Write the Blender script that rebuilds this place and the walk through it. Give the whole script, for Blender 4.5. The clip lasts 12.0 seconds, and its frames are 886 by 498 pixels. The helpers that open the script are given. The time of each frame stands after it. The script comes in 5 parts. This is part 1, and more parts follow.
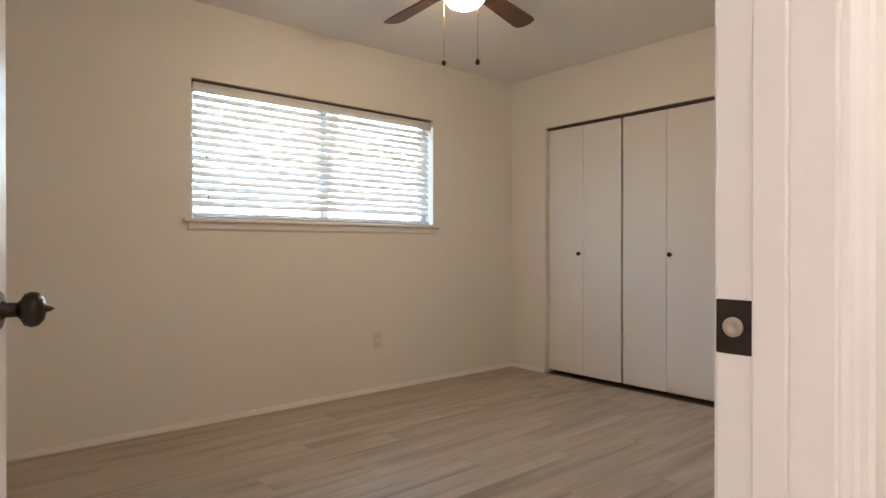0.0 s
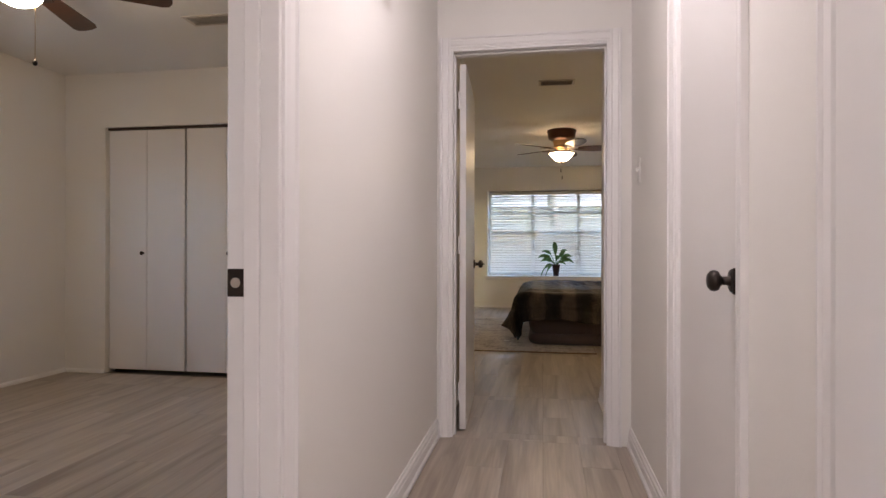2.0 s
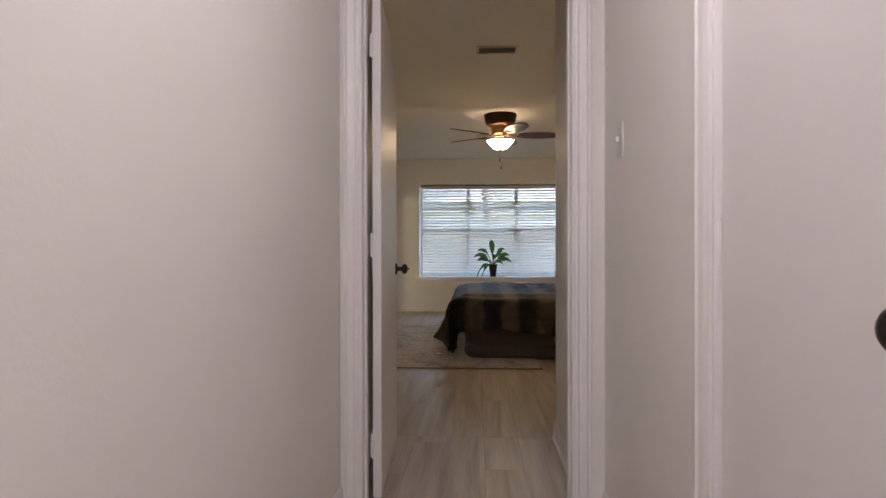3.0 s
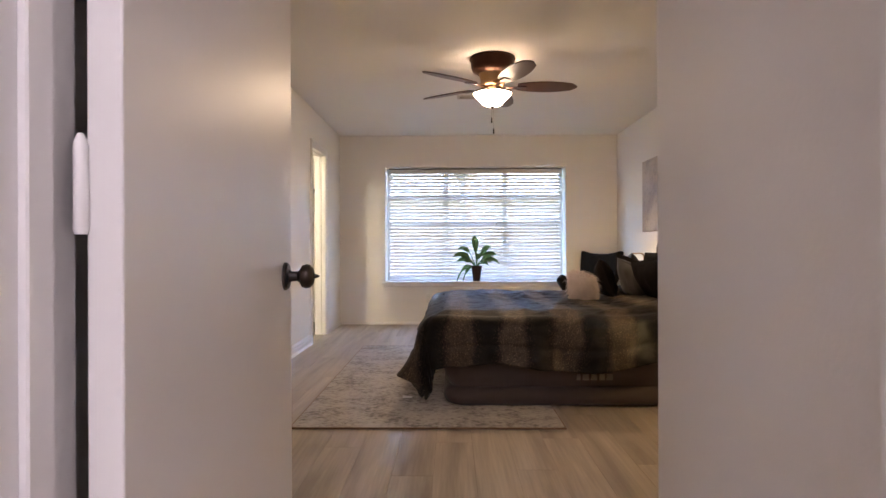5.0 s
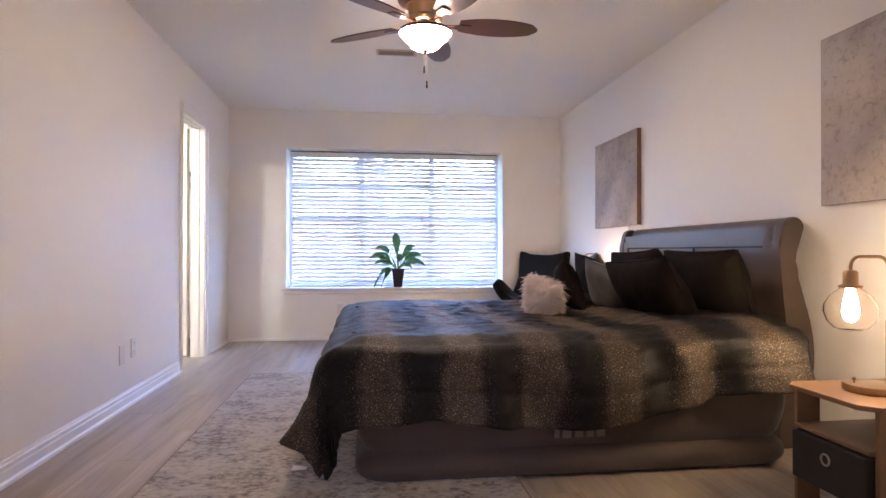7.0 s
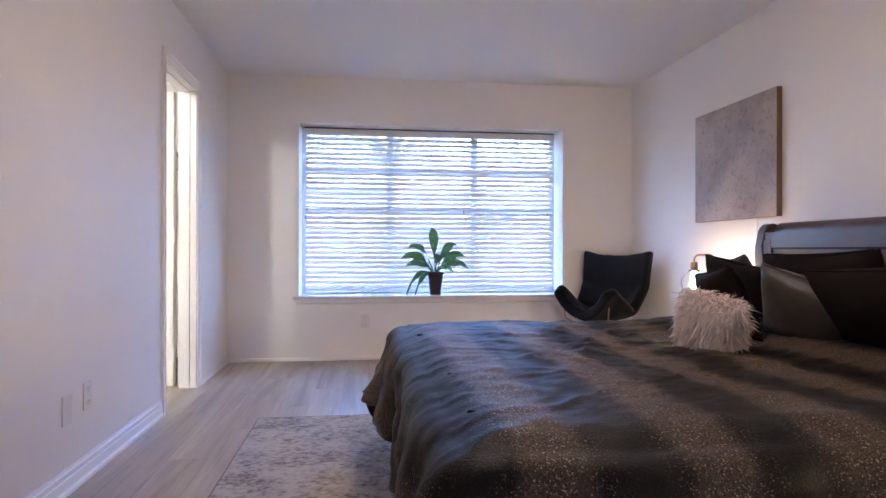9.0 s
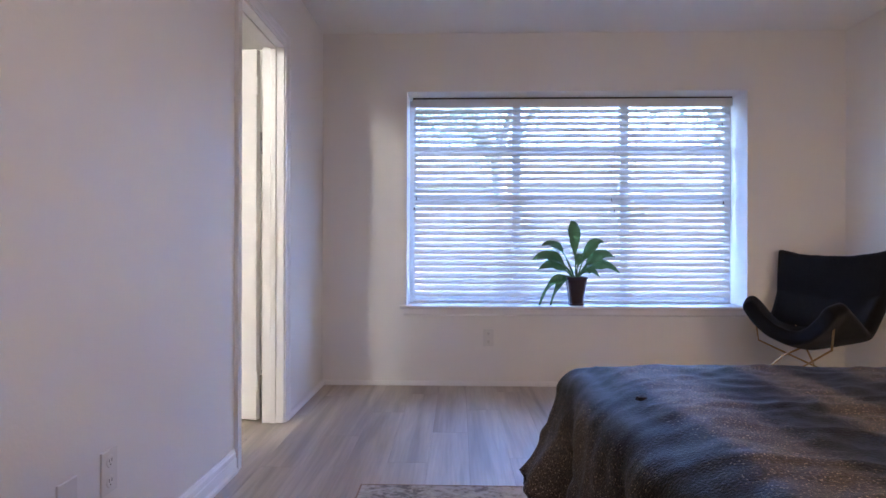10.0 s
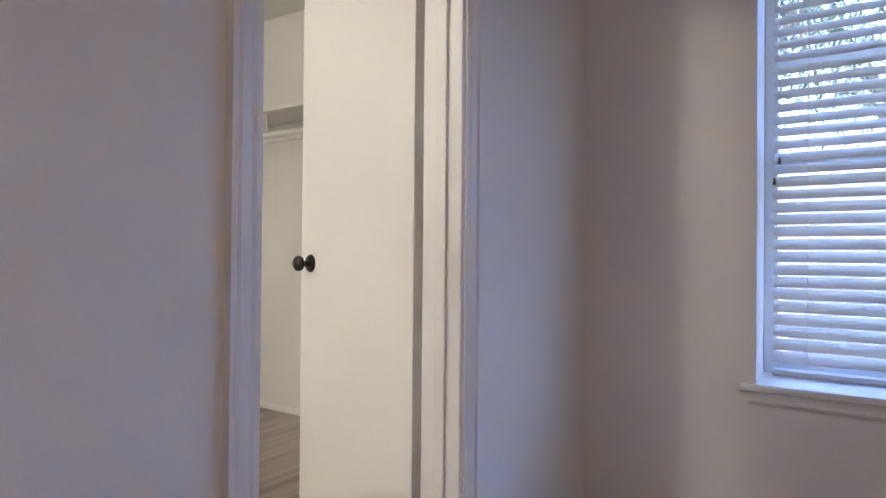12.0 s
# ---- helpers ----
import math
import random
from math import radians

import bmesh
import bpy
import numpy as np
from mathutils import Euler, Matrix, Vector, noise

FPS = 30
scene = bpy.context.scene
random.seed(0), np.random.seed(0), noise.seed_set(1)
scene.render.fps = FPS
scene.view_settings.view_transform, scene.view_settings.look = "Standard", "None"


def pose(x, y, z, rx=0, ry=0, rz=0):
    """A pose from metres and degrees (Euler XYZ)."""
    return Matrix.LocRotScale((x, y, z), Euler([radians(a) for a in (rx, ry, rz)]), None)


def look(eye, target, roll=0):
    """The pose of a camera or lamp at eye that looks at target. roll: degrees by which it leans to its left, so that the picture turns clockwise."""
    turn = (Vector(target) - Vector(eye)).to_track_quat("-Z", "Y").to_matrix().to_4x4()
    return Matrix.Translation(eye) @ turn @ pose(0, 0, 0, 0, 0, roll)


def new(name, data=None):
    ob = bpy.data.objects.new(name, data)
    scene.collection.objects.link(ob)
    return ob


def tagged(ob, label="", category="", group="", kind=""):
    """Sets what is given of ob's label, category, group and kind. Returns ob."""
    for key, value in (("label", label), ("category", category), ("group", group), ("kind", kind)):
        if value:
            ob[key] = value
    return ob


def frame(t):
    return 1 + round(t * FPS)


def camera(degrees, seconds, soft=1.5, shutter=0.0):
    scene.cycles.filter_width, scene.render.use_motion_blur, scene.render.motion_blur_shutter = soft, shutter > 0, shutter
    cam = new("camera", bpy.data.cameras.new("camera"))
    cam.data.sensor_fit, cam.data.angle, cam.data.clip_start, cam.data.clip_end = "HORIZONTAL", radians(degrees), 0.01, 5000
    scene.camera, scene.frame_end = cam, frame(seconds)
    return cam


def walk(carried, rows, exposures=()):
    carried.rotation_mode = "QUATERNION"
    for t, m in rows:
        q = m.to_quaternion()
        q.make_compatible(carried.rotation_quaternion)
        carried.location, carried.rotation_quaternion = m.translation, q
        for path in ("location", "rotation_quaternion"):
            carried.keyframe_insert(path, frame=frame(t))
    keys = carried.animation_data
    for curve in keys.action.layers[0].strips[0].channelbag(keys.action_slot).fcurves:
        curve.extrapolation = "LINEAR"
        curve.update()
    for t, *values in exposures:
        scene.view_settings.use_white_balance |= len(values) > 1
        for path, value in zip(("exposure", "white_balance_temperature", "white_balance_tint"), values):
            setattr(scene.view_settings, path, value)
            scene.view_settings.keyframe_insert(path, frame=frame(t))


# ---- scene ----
cam = camera(73.6, 12.0)
PATH = [
    (0, (-0.327, 0.101, 1.015), (-1.85, 1.398, 1.009), -0.0),
    (0.5, (-0.121, -0.117, 1.012), (-1.519, 1.313, 1.01), 0.2),
    (1, (0.019, -0.359, 1.018), (-1.072, 1.317, 1.02), 0.3),
    (1.5, (0.043, -0.533, 1.014), (-0.637, 1.348, 1.017), 0.1),
    (2, (0.037, -0.418, 1.0), (-0.295, 1.554, 1.001), 0.1),
    (2.5, (0.033, -0.044, 1.003), (-0.151, 1.948, 1.0), -0.0),
    (3, (0.002, 0.457, 1.014), (-0.111, 2.454, 1.008), -0.1),
    (3.5, (-0.027, 0.898, 1.004), (-0.094, 2.897, 0.999), -0.5),
    (5.5, (-0.061, 2.659, 0.951), (-0.077, 4.659, 0.954), -0.1),
    (6, (-0.053, 3.028, 0.941), (-0.027, 5.028, 0.947), -0.1),
    (6.5, (-0.053, 3.28, 0.921), (0.096, 5.275, 0.93), -0.0),
    (8.5, (-0.228, 4.226, 0.943), (0.122, 6.195, 0.947), 0.0),
    (9, (-0.345, 4.691, 0.941), (-0.086, 6.674, 0.943), 0.1),
    (9.5, (-0.459, 5.215, 0.936), (-0.394, 7.214, 0.935), 0.1),
    (10, (-0.547, 5.746, 0.935), (-0.601, 7.745, 0.934), 0.1),
    (10.5, (-0.567, 6.277, 0.975), (-0.854, 8.257, 0.957), 0.3),
    (11, (-0.627, 6.802, 0.971), (-1.112, 8.743, 0.961), 0.42),
    (11.5, (-0.657, 7.263, 0.971), (-1.434, 9.106, 0.963), 0.43),
    (12, (-0.704, 7.617, 0.960), (-1.798, 9.291, 0.977), 0.49),
]
EXPOSURES = [(0.0, 5.5, 6950, 7), (0.5, 5.2, 6800, 9), (1.0, 5.0, 6550, 11), (2.0, 5.0, 6350, 11), (2.5, 4.9, 6300, 11), (3.0, 4.85, 6200, 11), (3.5, 5.0, 6100, 10), (5.5, 5.95, 5650, 22), (6.0, 6.1, 5250, 24),
             (6.5, 6.1, 5150, 25), (8.5, 6.0, 4950, 26), (9.5, 5.6, 4900, 26), (10.0, 5.4, 4900, 26), (11.0, 4.8, 5000, 26), (12.0, 4.92, 5050, 24)]
walk(cam, [(t, look(eye, target, roll)) for t, eye, target, roll in PATH], EXPOSURES)

# ---- world, sun, exposure ----
world = bpy.data.worlds.new("world")
scene.world = world
world.use_nodes = True
wn = world.node_tree.nodes
sky = wn.new("ShaderNodeTexSky")
sky.sky_type, sky.sun_disc = "NISHITA", False
SUN_EL, SUN_AZ = radians(40), radians(102)
sky.ozone_density = 3.0
sky.sun_elevation, sky.sun_rotation, sky.dust_density = SUN_EL, SUN_AZ, 0.8
wn["Background"].inputs[1].default_value = 0.138
world.node_tree.links.new(sky.outputs[0], wn["Background"].inputs[0])
sun = new("sun", bpy.data.lights.new("sun", "SUN"))
sun.data.energy, sun.data.angle, sun.data.color = 2.3, radians(0.5), (1.0, 0.95, 0.90)
sun_dir = Vector((math.sin(SUN_AZ) * math.cos(SUN_EL), math.cos(SUN_AZ) * math.cos(SUN_EL), math.sin(SUN_EL)))
sun.matrix_world = look(sun_dir * 30, (0, 0, 0))

# lamp strengths
HALL_LAMP, HALL_REAR_FILL, FAN_ONE, FAN_TWO, BULB, CLOSET_LAMP = 1.65, 2.85, 2.35, 1.6, 3.0, 3.6

# ---- materials ----
def material(name, color, rough=0.5, metal=0.0, var=0.0, scale=4.0, bump=0.0, bump_scale=120.0, spec=0.5, sheen=0.0, stretch=(1, 1, 1), island=0.0):
    """A surface with slow tone variation, fine grain and fine relief."""
    m = bpy.data.materials.new(name)
    m.use_nodes = True
    nt = m.node_tree
    b = nt.nodes["Principled BSDF"]
    b.inputs["Roughness"].default_value = rough
    b.inputs["Metallic"].default_value = metal
    b.inputs["Specular IOR Level"].default_value = spec
    b.inputs["Sheen Weight"].default_value = sheen
    co = nt.nodes.new("ShaderNodeNewGeometry")
    mp = nt.nodes.new("ShaderNodeMapping")
    mp.inputs["Scale"].default_value = stretch
    nt.links.new(co.outputs["Position"], mp.inputs[0])
    n1 = nt.nodes.new("ShaderNodeTexNoise")
    n1.inputs["Scale"].default_value, n1.inputs["Detail"].default_value = scale, 5
    nt.links.new(mp.outputs[0], n1.inputs["Vector"])
    mix = nt.nodes.new("ShaderNodeMix")
    mix.data_type = "RGBA"
    mix.inputs[6].default_value = (*[c * (1 - var) for c in color], 1)
    mix.inputs[7].default_value = (*[min(1, c * (1 + var)) for c in color], 1)
    nt.links.new(n1.outputs[0], mix.inputs[0])
    nt.links.new(mix.outputs[2], b.inputs["Base Color"])
    rr = nt.nodes.new("ShaderNodeMapRange")
    rr.inputs["To Min"].default_value, rr.inputs["To Max"].default_value = max(0, rough - 0.04), min(1, rough + 0.04)
    nt.links.new(n1.outputs[0], rr.inputs[0])
    nt.links.new(rr.outputs[0], b.inputs["Roughness"])
    if bump:
        n2 = nt.nodes.new("ShaderNodeTexNoise")
        n2.inputs["Scale"].default_value, n2.inputs["Detail"].default_value = bump_scale, 3
        nt.links.new(mp.outputs[0], n2.inputs["Vector"])
        bn = nt.nodes.new("ShaderNodeBump")
        bn.inputs["Strength"].default_value, bn.inputs["Distance"].default_value = bump, 0.004
        nt.links.new(n2.outputs[0], bn.inputs["Height"])
        nt.links.new(bn.outputs[0], b.inputs["Normal"])
    return m


def glow(name, color, strength):
    m = bpy.data.materials.new(name)
    m.use_nodes = True
    b = m.node_tree.nodes["Principled BSDF"]
    b.inputs["Base Color"].default_value = (0.9, 0.88, 0.82, 1)
    b.inputs["Roughness"].default_value = 0.3
    b.inputs["Emission Color"].default_value = (*color, 1)
    b.inputs["Emission Strength"].default_value = strength
    return m


def glass_mat(name, color=(1, 1, 1), rough=0.0, ior=1.45):
    m = bpy.data.materials.new(name)
    m.use_nodes = True
    b = m.node_tree.nodes["Principled BSDF"]
    b.inputs["Base Color"].default_value = (*color, 1)
    b.inputs["Roughness"].default_value = rough
    b.inputs["Transmission Weight"].default_value = 1
    b.inputs["IOR"].default_value = ior
    return m


def floor_mat():
    """Greige oak-look vinyl: long streaks, knots of darker grain, a tone of its own for each plank."""
    m = bpy.data.materials.new("greige_oak_plank")
    m.use_nodes = True
    nt = m.node_tree
    L, N = nt.links.new, nt.nodes.new
    b = nt.nodes["Principled BSDF"]
    geo, info = N("ShaderNodeNewGeometry"), N("ShaderNodeObjectInfo")
    off = N("ShaderNodeVectorMath")
    off.operation = "MULTIPLY_ADD"
    comb = N("ShaderNodeCombineXYZ")
    for i in range(3):
        L(info.outputs["Random"], comb.inputs[i])
    off.inputs[1].default_value = (13, 37, 7)
    L(comb.outputs[0], off.inputs[0])
    L(geo.outputs["Position"], off.inputs[2])
    mp = N("ShaderNodeMapping")
    mp.inputs["Scale"].default_value = (11.0, 0.8, 1)
    L(off.outputs[0], mp.inputs[0])
    broad = N("ShaderNodeTexNoise")
    broad.inputs["Scale"].default_value, broad.inputs["Detail"].default_value = 1.0, 4
    broad.inputs["Distortion"].default_value = 0.6
    L(mp.outputs[0], broad.inputs["Vector"])
    mp2 = N("ShaderNodeMapping")
    mp2.inputs["Scale"].default_value = (90, 3.5, 1)
    L(off.outputs[0], mp2.inputs[0])
    fine = N("ShaderNodeTexNoise")
    fine.inputs["Scale"].default_value, fine.inputs["Detail"].default_value = 1.0, 5
    L(mp2.outputs[0], fine.inputs["Vector"])
    ramp = N("ShaderNodeValToRGB")
    e = ramp.color_ramp.elements
    e[0].position, e[0].color = 0.28, (0.27, 0.218, 0.172, 1)
    e[1].position, e[1].color = 0.70, (0.50, 0.435, 0.365, 1)
    mid = e.new(0.48)
    mid.color = (0.40, 0.337, 0.275, 1)
    L(broad.outputs[0], ramp.inputs[0])
    fr = N("ShaderNodeMapRange")
    fr.inputs["From Min"].default_value, fr.inputs["From Max"].default_value = 0.3, 0.7
    fr.inputs["To Min"].default_value, fr.inputs["To Max"].default_value = 0.86, 1.1
    L(fine.outputs[0], fr.inputs[0])
    tone = N("ShaderNodeMapRange")
    tone.inputs["To Min"].default_value, tone.inputs["To Max"].default_value = 0.95, 1.05
    L(info.outputs["Random"], tone.inputs[0])
    mu = N("ShaderNodeMath")
    mu.operation = "MULTIPLY"
    L(fr.outputs[0], mu.inputs[0])
    L(tone.outputs[0], mu.inputs[1])
    sc = N("ShaderNodeVectorMath")
    sc.operation = "SCALE"
    L(ramp.outputs[0], sc.inputs[0])
    L(mu.outputs[0], sc.inputs["Scale"])
    L(sc.outputs[0], b.inputs["Base Color"])
    ro = N("ShaderNodeMapRange")
    ro.inputs["To Min"].default_value, ro.inputs["To Max"].default_value = 0.28, 0.5
    L(fine.outputs[0], ro.inputs[0])
    L(ro.outputs[0], b.inputs["Roughness"])
    bn = N("ShaderNodeBump")
    bn.inputs["Strength"].default_value, bn.inputs["Distance"].default_value = 0.15, 0.002
    L(fine.outputs[0], bn.inputs["Height"])
    L(bn.outputs[0], b.inputs["Normal"])
    return m


def comforter_mat():
    """Cross stripes of dark brown and shimmering taupe, with flecks and painted gold glints in the light bands."""
    m = bpy.data.materials.new("striped_shimmer_fabric")
    m.use_nodes = True
    nt = m.node_tree
    L, N = nt.links.new, nt.nodes.new
    b = nt.nodes["Principled BSDF"]
    geo = N("ShaderNodeNewGeometry")
    sep = N("ShaderNodeSeparateXYZ")
    L(geo.outputs["Position"], sep.inputs[0])
    wob = N("ShaderNodeTexNoise")
    wob.inputs["Scale"].default_value, wob.inputs["Detail"].default_value = 5, 4
    L(geo.outputs["Position"], wob.inputs["Vector"])
    a1 = N("ShaderNodeMath")
    a1.operation = "MULTIPLY_ADD"
    a1.inputs[1].default_value = 0.10
    L(wob.outputs[0], a1.inputs[0])
    L(sep.outputs[0], a1.inputs[2])
    a2 = N("ShaderNodeMath")
    a2.operation = "MULTIPLY_ADD"
    a2.inputs[1].default_value = 2 * math.pi / 0.31
    a2.inputs[2].default_value = -2 * math.pi * (0.35 / 0.31) + math.pi / 2
    L(a1.outputs[0], a2.inputs[0])
    sn = N("ShaderNodeMath")
    sn.operation = "SINE"
    L(a2.outputs[0], sn.inputs[0])
    ramp = N("ShaderNodeValToRGB")
    e = ramp.color_ramp.elements
    e[0].position, e[0].color = 0.40, (0.0052, 0.0042, 0.0040, 1)
    e[1].position, e[1].color = 0.74, (0.050, 0.038, 0.028, 1)
    mr = N("ShaderNodeMapRange")
    mr.inputs["From Min"].default_value = -1
    L(sn.outputs[0], mr.inputs[0])
    L(mr.outputs[0], ramp.inputs[0])
    fleck = N("ShaderNodeTexNoise")
    fleck.inputs["Scale"].default_value, fleck.inputs["Detail"].default_value = 190, 4
    L(geo.outputs["Position"], fleck.inputs["Vector"])
    fr = N("ShaderNodeMapRange")
    fr.inputs["From Min"].default_value, fr.inputs["From Max"].default_value = 0.35, 0.7
    fr.inputs["To Min"].default_value, fr.inputs["To Max"].default_value = 0.55, 1.9
    L(fleck.outputs[0], fr.inputs[0])
    sc = N("ShaderNodeVectorMath")
    sc.operation = "SCALE"
    L(ramp.outputs[0], sc.inputs[0])
    L(fr.outputs[0], sc.inputs["Scale"])
    # the fabric's gold sparkle, put into the base colour as bright specks
    spark = N("ShaderNodeTexNoise")
    spark.inputs["Scale"].default_value, spark.inputs["Detail"].default_value = 230, 2
    L(geo.outputs["Position"], spark.inputs["Vector"])
    sr = N("ShaderNodeMapRange")
    sr.inputs["From Min"].default_value, sr.inputs["From Max"].default_value = 0.60, 0.70
    L(spark.outputs[0], sr.inputs[0])
    sm = N("ShaderNodeMath")
    sm.operation = "MULTIPLY"
    L(sr.outputs[0], sm.inputs[0])
    L(mr.outputs[0], sm.inputs[1])
    gold = N("ShaderNodeMix")
    gold.data_type = "RGBA"
    gold.inputs[7].default_value = (0.46, 0.34, 0.20, 1)
    L(sm.outputs[0], gold.inputs[0])
    L(sc.outputs[0], gold.inputs[6])
    L(gold.outputs[2], b.inputs["Base Color"])
    b.inputs["Roughness"].default_value = 0.52
    b.inputs["Specular IOR Level"].default_value = 0.2
    b.inputs["Sheen Weight"].default_value = 0.0
    b.inputs["Sheen Roughness"].default_value = 0.35
    bn = N("ShaderNodeBump")
    bn.inputs["Strength"].default_value, bn.inputs["Distance"].default_value = 0.5, 0.004
    L(fleck.outputs[0], bn.inputs["Height"])
    L(bn.outputs[0], b.inputs["Normal"])
    return m


def rug_mat():
    """A worn, distressed pattern in cream, taupe and grey-blue."""
    m = bpy.data.materials.new("distressed_rug")
    m.use_nodes = True
    nt = m.node_tree
    L, N = nt.links.new, nt.nodes.new
    b = nt.nodes["Principled BSDF"]
    geo = N("ShaderNodeNewGeometry")
    big, med = N("ShaderNodeTexNoise"), N("ShaderNodeTexNoise")
    big.inputs["Scale"].default_value, big.inputs["Detail"].default_value = 4.5, 11
    big.inputs["Roughness"].default_value = 0.82
    med.inputs["Scale"].default_value, med.inputs["Detail"].default_value = 38, 4
    mp = N("ShaderNodeMapping")
    mp.inputs["Scale"].default_value = (1, 1.25, 1)
    L(geo.outputs["Position"], mp.inputs[0])
    L(mp.outputs[0], big.inputs["Vector"])
    L(mp.outputs[0], med.inputs["Vector"])
    add = N("ShaderNodeMath")
    add.operation = "MULTIPLY_ADD"
    add.inputs[1].default_value = 0.55
    L(med.outputs[0], add.inputs[0])
    L(big.outputs[0], add.inputs[2])
    ramp = N("ShaderNodeValToRGB")
    e = ramp.color_ramp.elements
    e[0].position, e[0].color = 0.66, (0.115, 0.095, 0.08, 1)
    e[1].position, e[1].color = 0.86, (0.45, 0.41, 0.36, 1)
    k = e.new(0.735)
    k.color = (0.31, 0.27, 0.23, 1)
    L(add.outputs[0], ramp.inputs[0])
    L(ramp.outputs[0], b.inputs["Base Color"])
    b.inputs["Roughness"].default_value = 0.95
    b.inputs["Sheen Weight"].default_value = 0.3
    bn = N("ShaderNodeBump")
    bn.inputs["Strength"].default_value, bn.inputs["Distance"].default_value = 0.6, 0.004
    L(med.outputs[0], bn.inputs["Height"])
    L(bn.outputs[0], b.inputs["Normal"])
    return m


def canvas_mat():
    """Abstract canvas: pale taupe ground with soft pinkish grey blooms and fine dark scratches."""
    m = bpy.data.materials.new("painted_canvas")
    m.use_nodes = True
    nt = m.node_tree
    L, N = nt.links.new, nt.nodes.new
    b = nt.nodes["Principled BSDF"]
    tc = N("ShaderNodeTexCoord")
    n1, n2 = N("ShaderNodeTexNoise"), N("ShaderNodeTexNoise")
    n1.inputs["Scale"].default_value, n1.inputs["Detail"].default_value = 3.2, 6
    n2.inputs["Scale"].default_value, n2.inputs["Detail"].default_value = 26, 5
    n2.inputs["Distortion"].default_value = 1.2
    L(tc.outputs["Object"], n1.inputs["Vector"])
    L(tc.outputs["Object"], n2.inputs["Vector"])
    ramp = N("ShaderNodeValToRGB")
    e = ramp.color_ramp.elements
    e[0].position, e[0].color = 0.36, (0.36, 0.31, 0.30, 1)
    e[1].position, e[1].color = 0.62, (0.52, 0.46, 0.42, 1)
    L(n1.outputs[0], ramp.inputs[0])
    r2 = N("ShaderNodeMapRange")
    r2.inputs["From Min"].default_value, r2.inputs["From Max"].default_value = 0.30, 0.48
    r2.inputs["To Min"].default_value, r2.inputs["To Max"].default_value = 0.72, 1.0
    L(n2.outputs[0], r2.inputs[0])
    sc = N("ShaderNodeVectorMath")
    sc.operation = "SCALE"
    L(ramp.outputs[0], sc.inputs[0])
    L(r2.outputs[0], sc.inputs["Scale"])
    L(sc.outputs[0], b.inputs["Base Color"])
    b.inputs["Roughness"].default_value = 0.8
    return m


WALL = material("cream_wall_paint", (0.83, 0.805, 0.77), 0.5, var=0.02, scale=1.3, bump=0.12, bump_scale=90)
CEIL = material("ceiling_paint", (0.85, 0.835, 0.81), 0.8, var=0.02, scale=1.5, bump=0.4, bump_scale=70)
TRIM = material("white_gloss_trim", (0.82, 0.80, 0.79), 0.35, var=0.015, scale=3, bump=0.05, bump_scale=40)
DOOR = material("white_door_paint", (0.80, 0.775, 0.76), 0.40, var=0.015, scale=2, bump=0.08, bump_scale=30)
FLOOR = floor_mat()
SUB = material("floor_joint", (0.17, 0.14, 0.11), 0.8, var=0.1)
BRONZE = material("oil_rubbed_bronze", (0.045, 0.035, 0.03), 0.35, 0.8, var=0.3, scale=30)
NICKEL = material("worn_nickel", (0.55, 0.5, 0.44), 0.35, 0.9, var=0.15, scale=40)
GROOVE_SHADE = material("groove_shade_colour", (0.012, 0.008, 0.007), 0.8, var=0.2)
DARK = material("dark_track_and_gap_shade", (0.05, 0.03, 0.025), 0.6, var=0.2)
VINYL = material("window_vinyl", (0.78, 0.78, 0.78), 0.4, var=0.02)
SLAT = material("blind_slat", (0.80, 0.79, 0.77), 0.45, var=0.02, scale=8)
GLASS = glass_mat("window_glass")
_nt = SLAT.node_tree
_tr, _mx = _nt.nodes.new("ShaderNodeBsdfTranslucent"), _nt.nodes.new("ShaderNodeMixShader")
_tr.inputs[0].default_value = (0.88, 0.87, 0.86, 1)
_mx.inputs[0].default_value = 0.25
_nt.links.new(_nt.nodes["Principled BSDF"].outputs[0], _mx.inputs[1])
_nt.links.new(_tr.outputs[0], _mx.inputs[2])
_nt.links.new(_mx.outputs[0], _nt.nodes["Material Output"].inputs[0])
PLATE = material("plastic_plate", (0.74, 0.72, 0.69), 0.4, var=0.01)
SLOT = material("dark_slot", (0.06, 0.05, 0.05), 0.6)
WALNUT = material("dark_walnut_blade", (0.075, 0.032, 0.018), 0.35, var=0.35, scale=6, stretch=(1, 8, 1))
COFFEE = material("dark_bronze_housing", (0.07, 0.03, 0.018), 0.3, 0.6, var=0.3, scale=12)
FABRIC = comforter_mat()
RUG = rug_mat()
CANVAS = canvas_mat()
AIRBED = material("flocked_brown_vinyl", (0.075, 0.052, 0.043), 0.75, var=0.12, scale=7, bump=0.2, bump_scale=200, sheen=0.15)
PRINT = material("grey_print", (0.19, 0.16, 0.145), 0.7, var=0.1, scale=40)
ESPRESSO = material("espresso_headboard", (0.080, 0.050, 0.037), 0.36, spec=0.6, var=0.25, scale=5, stretch=(1, 1, 6), bump=0.05)
TABLE = material("brown_laminate", (0.20, 0.115, 0.065), 0.45, var=0.2, scale=4, stretch=(6, 1, 1))
BLACKBIN = material("black_fabric", (0.018, 0.016, 0.016), 0.9, var=0.2, scale=60, bump=0.3, bump_scale=300)
BRASS = material("antique_brass", (0.42, 0.27, 0.13), 0.3, 0.95, var=0.12, scale=25)
PILLOW_D = material("dark_brown_velvet", (0.014, 0.0105, 0.0092), 0.85, var=0.3, scale=9, bump=0.3, bump_scale=180, sheen=0.0, spec=0.05)
